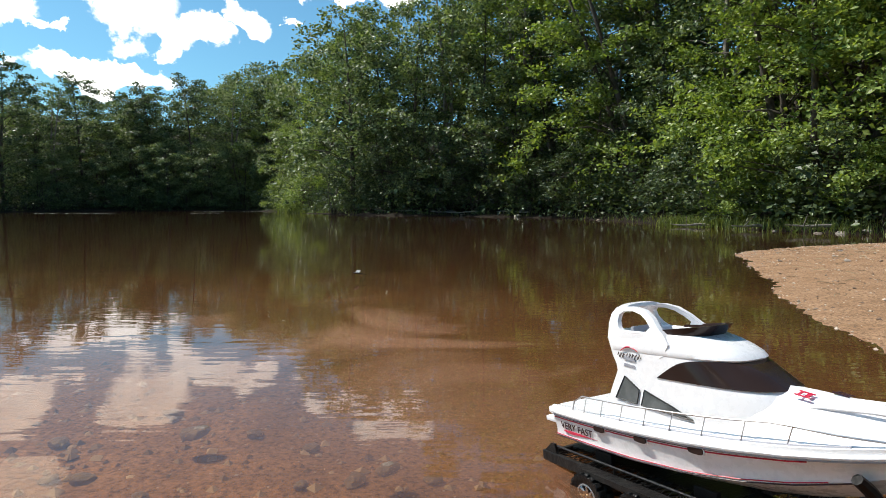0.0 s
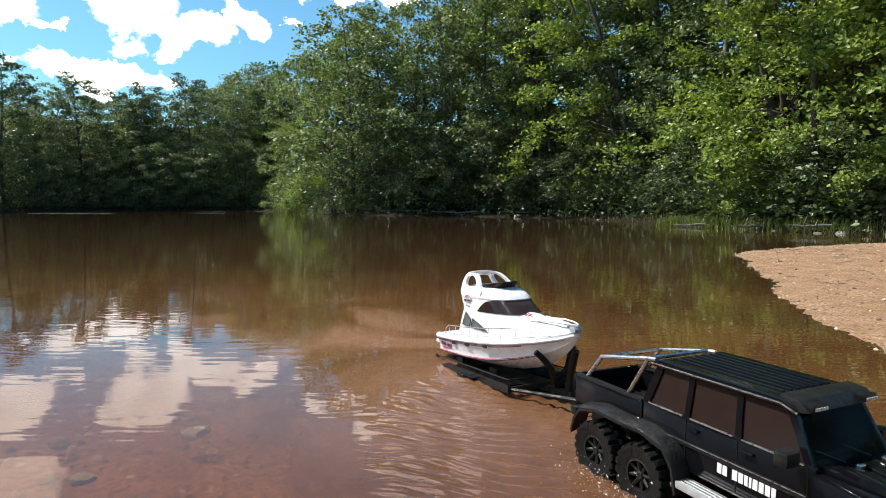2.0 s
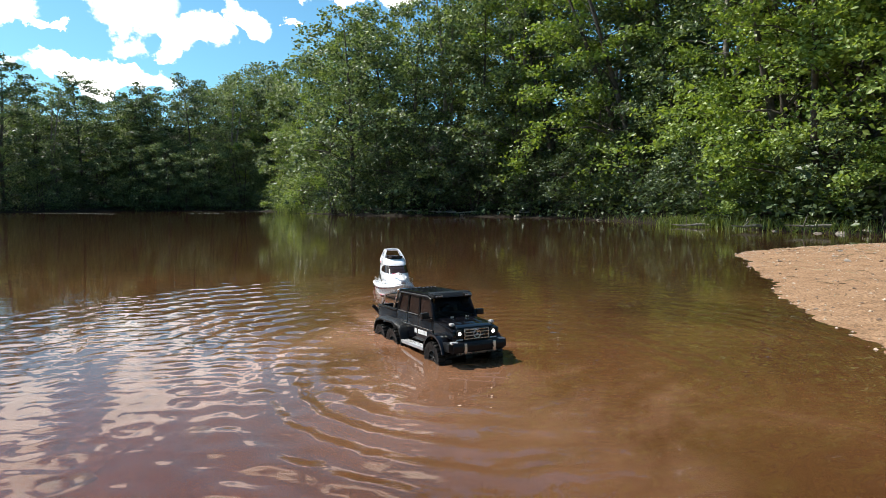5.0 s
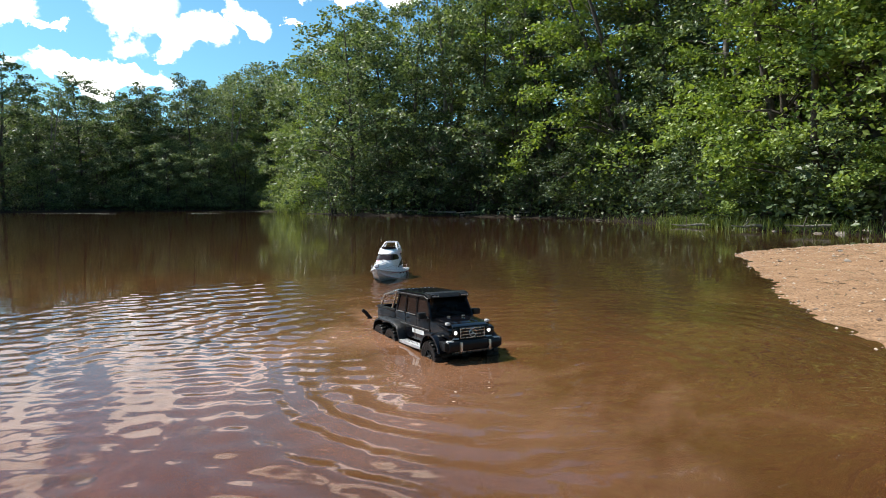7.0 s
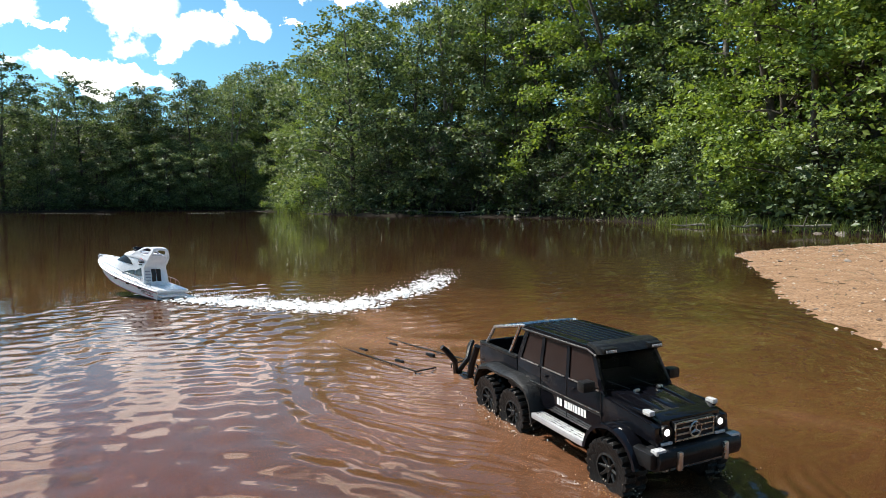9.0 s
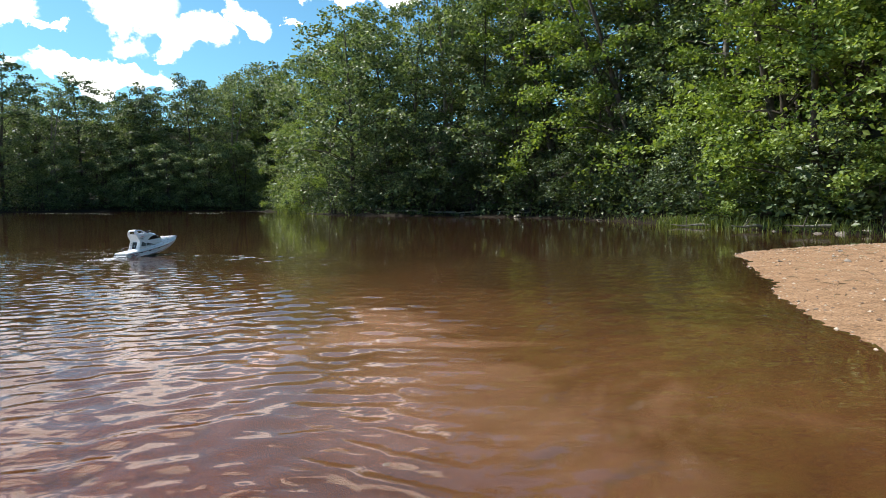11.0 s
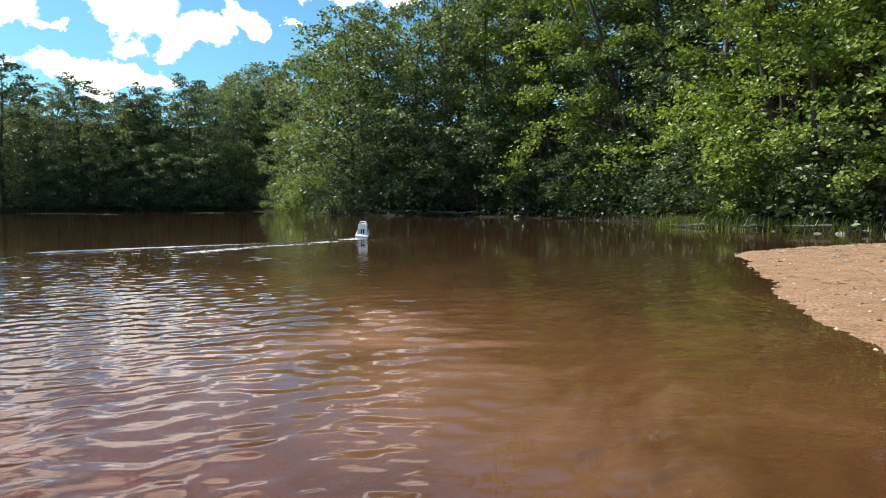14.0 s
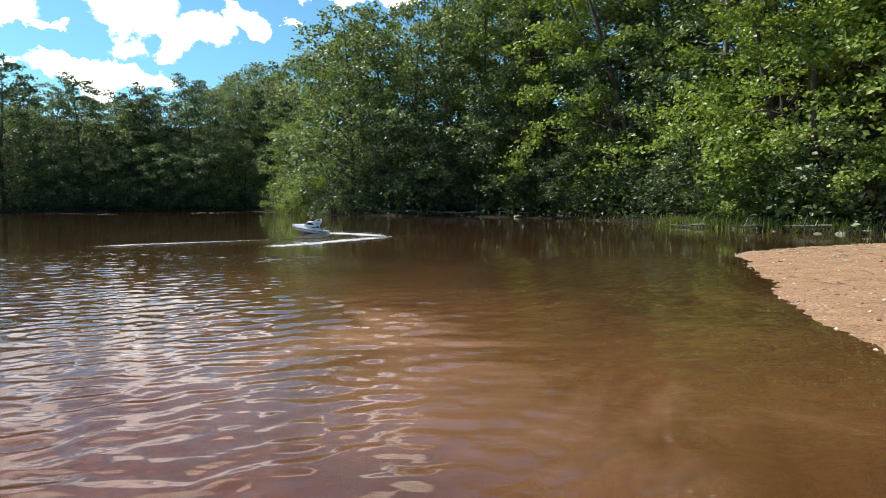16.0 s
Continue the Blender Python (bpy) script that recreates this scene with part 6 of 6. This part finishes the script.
# ---- what moves ----
# time, x, y, z, heading, nose up, lean
YACHT = [(0.0, 0.324, 1.246, 0.024, -61.5, 6.6, 0.0), (0.5, 0.273, 1.380, 0.034, -63.6, 5.8, -0.2), (1.0, 0.202, 1.578, 0.020, -65.4, 5.7, 0.2),
         (1.5, 0.143, 1.831, 0.003, -65.8, 5.7, 0.4), (2.0, 0.076, 2.090, -0.005, -65.4, 5.1, 0.7), (2.5, -0.006, 2.370, -0.011, -65.0, 4.2, 0.2),
         (3.0, -0.098, 2.655, -0.019, -65.9, 2.4, 0.4), (3.5, -0.178, 2.900, -0.023, -68.0, 1.4, 0.3), (4.0, -0.276, 3.270, -0.032, -68.6, 0.2, 0.2),
         (4.2, -0.302, 3.380, -0.035, -70.0, 0.0, 0.0), (5.2, -0.365, 3.930, -0.046, -80.0, 0.0, 0.0), (6.3, -0.421, 4.480, -0.048, -90.5, 0.0, 0.0),
         (6.5, -0.421, 4.520, -0.048, -91.8, 0.0, 0.0), (7.0, -0.367, 4.600, -0.048, -97.0, 0.5, 0.0), (7.5, -0.260, 4.270, -0.045, -113.5, 3.0, 1.0),
         (8.0, -0.313, 3.560, -0.026, -142.0, 3.8, 1.5), (8.5, -0.600, 2.960, -0.012, -165.0, 4.6, 2.0), (9.0, -1.560, 3.330, -0.035, -207.0, 8.0, 5.0),
         (9.2, -1.900, 3.480, -0.040, -222.0, 8.0, 5.0), (9.8, -2.950, 4.200, -0.045, -235.0, 5.0, 2.0), (10.5, -3.500, 5.200, -0.045, -270.0, 5.0, -2.0),
         (11.3, -2.930, 6.300, -0.045, -303.0, 6.0, -2.0), (11.5, -2.760, 6.560, -0.045, -305.0, 6.0, -2.0), (12.0, -2.440, 7.240, -0.045, -308.0, 6.0, -2.0),
         (12.5, -2.100, 7.680, -0.045, -309.0, 5.0, -1.0), (13.0, -1.770, 8.080, -0.045, -307.0, 5.0, 0.0), (13.5, -1.520, 8.640, -0.045, -296.0, 4.0, 2.0),
         (14.0, -1.280, 9.200, -0.045, -266.0, 4.0, 4.0), (14.5, -1.100, 9.600, -0.045, -228.0, 4.0, 4.0), (15.0, -1.210, 10.150, -0.045, -208.0, 4.0, 2.0),
         (15.5, -1.570, 10.560, -0.045, -190.0, 4.0, 0.0), (16.0, -2.140, 10.960, -0.045, -174.0, 4.0, 0.0)]
TRUCK = [(0.0, 0.800, 0.000, 0.005, -71.0, 0.5, 0.0), (0.5, 0.755, 0.140, 0.000, -70.0, 0.0, 0.0), (1.0, 0.705, 0.310, -0.006, -68.0, 0.0, 0.0),
         (1.5, 0.662, 0.535, -0.010, -66.5, 0.0, -0.5), (2.0, 0.612, 0.775, -0.014, -64.5, 0.0, -1.0), (2.5, 0.560, 0.990, -0.020, -62.0, -0.3, -1.5),
         (3.0, 0.432, 1.160, -0.024, -62.8, -0.3, -1.4), (3.5, 0.322, 1.430, -0.034, -62.8, -0.8, -1.2), (4.0, 0.203, 1.650, -0.039, -63.3, -0.4, -1.2),
         (4.2, 0.170, 1.740, -0.042, -63.0, 0.5, -1.0), (5.2, 0.060, 2.060, -0.050, -61.5, 3.0, -0.8), (6.3, 0.042, 2.090, -0.052, -61.2, 3.8, -0.7), (6.5, 0.044, 2.088, -0.052, -61.4, 3.8, -0.7),
         (7.0, 0.062, 2.065, -0.054, -62.2, 3.2, -0.5), (7.5, 0.113, 1.885, -0.046, -63.3, 1.8, -0.3), (8.0, 0.184, 1.732, -0.044, -64.2, -1.0, -0.2),
         (8.5, 0.300, 1.475, -0.036, -64.4, -1.0, 0.2), (9.0, 0.422, 1.124, -0.018, -65.4, 0.6, 0.4), (9.2, 0.494, 1.005, -0.018, -64.6, 0.6, 1.0),
         (9.7, 0.660, 0.620, -0.010, -65.0, 0.5, 0.0), (10.2, 0.870, 0.150, 0.003, -66.0, 1.0, 0.0), (10.7, 1.070, -0.320, 0.030, -66.0, 1.5, 0.0), (11.2, 1.260, -0.760, 0.055, -66.0, 1.0, 0.0),
         (12.0, 1.40, -1.05, 0.065, -66.0, 1.0, 0.0), (16.0, 1.40, -1.05, 0.065, -66.0, 1.0, 0.0)]


def placed(r):
    return pose(r[1], r[2], r[3], 0, 0, r[4]) @ pose(0, 0, 0, r[6], -r[5], 0)


def between(rows, t):
    ts = [r[0] for r in rows]
    return (t, *(float(np.interp(t, ts, [r[i] for r in rows])) for i in range(1, len(rows[0]))))


def travelled(rows, t):
    """Signed way along the heading up to t."""
    s, prev = 0.0, rows[0]
    for r in rows[1:]:
        q = r if r[0] <= t else between(rows, t)
        a = radians((q[4] + prev[4]) / 2)
        s += (q[1] - prev[1]) * math.cos(a) + (q[2] - prev[2]) * math.sin(a)
        if r[0] >= t:
            break
        prev = r
    return s


def trailer_rows():
    """Under the yacht at first; once the yacht floats off, behind the pickup's hitch."""
    rows = [r for r in YACHT if r[0] <= 4.2]
    for t in (5.2, 6.3, 7.0, 7.5, 8.0, 8.5, 9.0, 9.2, 9.7, 10.2, 10.7, 11.2, 12.0, 16.0):
        k = between(TRUCK, t)
        a = radians(k[4])
        hx, hy = k[1] - 0.60 * math.cos(a), k[2] - 0.60 * math.sin(a)
        turn = float(np.interp(t, (4.2, 7.0, 9.2, 16), (-70.0, -58.0, -50.0, -60.0)))
        b = radians(turn)
        z = float(np.interp(t, (4.2, 6.3, 8.5, 9.0, 9.4, 10.5, 11.2, 12), (-0.034, -0.075, -0.055, -0.012, 0.01, 0.05, 0.10, 0.13)))
        rows.append((t, hx - 0.764 * math.cos(b), hy - 0.764 * math.sin(b), z, turn, 1.5, 0.0))
    return rows


def roll_wheels(wheels, rows, radius):
    for wheel in wheels:
        keys, at = [], wheel.location.copy()
        t = 0.0
        while t < 12.05:
            keys.append((t, pose(*at) @ pose(0, 0, 0, 0, math.degrees(travelled(rows, t) / radius), 0)))
            t += 0.06667
        keys.append((16.0, keys[-1][1]))
        walk(wheel, keys)


def motions():
    walk(yacht, [(r[0], placed(r)) for r in YACHT])
    walk(truck, [(r[0], placed(r)) for r in TRUCK])
    tr = trailer_rows()
    walk(trailer, [(r[0], placed(r)) for r in tr])
    roll_wheels(truck_wheels, TRUCK, TR)
    roll_wheels(trailer_wheels, tr, WR * 0.886)
    # water
    walk(rings, [(t, pose(0.20 + 0.01 * t, 2.05, h)) for t, h in ((0.0, -0.5), (1.2, -0.5), (2.0, -0.014), (3.0, -0.006), (4.2, -0.003), (6.0, 0.0), (9.2, 0.0), (12.0, -0.004), (16.0, -0.006))])
    walk(chop, [(t, pose(x, y, h)) for t, x, y, h in ((0.0, -0.9, 0.45, -0.8), (3.2, -0.75, 0.4, -0.8), (4.2, -0.65, 0.35, -0.016), (6.3, -0.45, 0.25, -0.014), (8.0, -0.3, 0.15, -0.013), (9.2, -0.2, 0.1, -0.0085), (10.6, -0.1, 0.05, 0.0), (16.0, 0.25, -0.15, -0.001))])
    walk(swell, [(t, pose(x, 0.0, h)) for t, x, h in ((0.0, -0.25, -0.6), (3.2, -0.2, -0.6), (4.2, -0.17, -0.010), (6.3, -0.1, -0.003), (9.2, 0.0, 0.0), (16.0, 0.2, -0.001))])
    walk(ridge, [(t, pose(x, y, h)) for t, x, y, h in ((0.0, -3.2, 6.6, -0.06), (10.6, -3.2, 6.6, -0.04), (11.5, -3.0, 6.8, -0.006), (12.5, -2.6, 7.3, 0.0), (14.0, -2.2, 8.2, 0.0), (16.0, -2.0, 9.3, 0.0))])
    for k, (ob, t) in enumerate(zip(foams, FOAM_TIMES)):
        p = between(YACHT, t)
        a = radians(p[4])
        x, y = p[1] - 0.10 * math.cos(a) + float(np.interp(t, (7.2, 8.25), (0.30, 0.0))), p[2] - 0.10 * math.sin(a)
        up = 0.004 if t < 10 else 0.001
        stay = 1.5 if t < 10 else 2.6
        rows = [(0.0, pose(x, y, -0.12, 0, 0, p[4])), (max(0.1, t - 0.1), pose(x, y, -0.12, 0, 0, p[4])), (t, pose(x, y, up, 0, 0, p[4] + 8))]
        if t + 0.5 < 15.9:
            rows.append((t + 0.5, pose(x, y, up - 0.002, 0, 0, p[4] + 11)))
        if t + stay < 15.9:
            rows.append((t + stay, pose(x, y, up - (0.0085 if t < 10 else 0.005), 0, 0, p[4] + 14)))
        if t + stay + 0.8 < 15.9:
            rows.append((t + stay + 0.8, pose(x, y, -0.05, 0, 0, p[4] + 18)))
        rows.append((16.0, rows[-1][1]))
        walk(ob, rows)
    hide = [(0.0, -0.15), (1.2, -0.10), (1.7, 0.0), (4.2, 0.0), (5.0, -0.06), (7.0, -0.06), (7.4, -0.01), (8.0, 0.0), (9.7, 0.0), (10.4, -0.2), (16.0, -0.3)]
    rows = []
    for t in sorted({r[0] for r in TRUCK} | {h[0] for h in hide}):
        r = between(TRUCK, t)
        rows.append((t, pose(r[1], r[2], float(np.interp(t, [h[0] for h in hide], [h[1] for h in hide])), 0, 0, r[4])))
    walk(spray, rows)
    sink = ((0.0, -0.03), (1.0, -0.02), (1.8, -0.001), (3.8, 0.0), (4.6, -0.006), (6.8, -0.012), (7.4, -0.002), (7.8, 0.0), (9.4, 0.0), (10.4, -0.03), (16.0, -0.1))
    rows = []
    for t in sorted({r[0] for r in TRUCK} | {h[0] for h in sink}):
        r = between(TRUCK, t)
        rows.append((t, pose(r[1], r[2], float(np.interp(t, [h[0] for h in sink], [h[1] for h in sink])), 0, 0, r[4])))
    walk(wake, rows)
    # the dragonfly crosses low at the start, and high near the end
    walk(dragonfly, [(0.0, pose(-0.60, 4.15, 0.045, 0, -8, 178)), (0.3, pose(-2.16, 4.05, 0.06, 0, -5, 178)), (0.5, pose(-3.4, 4.0, 0.10, 0, -5, 176)), (1.0, pose(-6.0, 4.0, 0.6, 0, 0, 120)),
                     (3.0, pose(-9.0, -3.0, 3.0, 0, 0, 60)), (13.0, pose(-2.0, -3.0, 3.0, 0, 0, 60)), (14.3, pose(0.2, 1.6, 2.2, 0, 0, 130)), (14.7, pose(-0.45, 2.2, 1.40, 0, 10, 190)), (14.8, pose(-0.81, 2.15, 1.243, 0, 20, 192)), (14.9, pose(-1.22, 2.12, 1.11, 0, 18, 190)),
                     (15.1, pose(-2.2, 2.1, 0.95, 0, 10, 185)), (16.0, pose(-6.0, 2.2, 0.9, 0, 0, 180))])


motions()
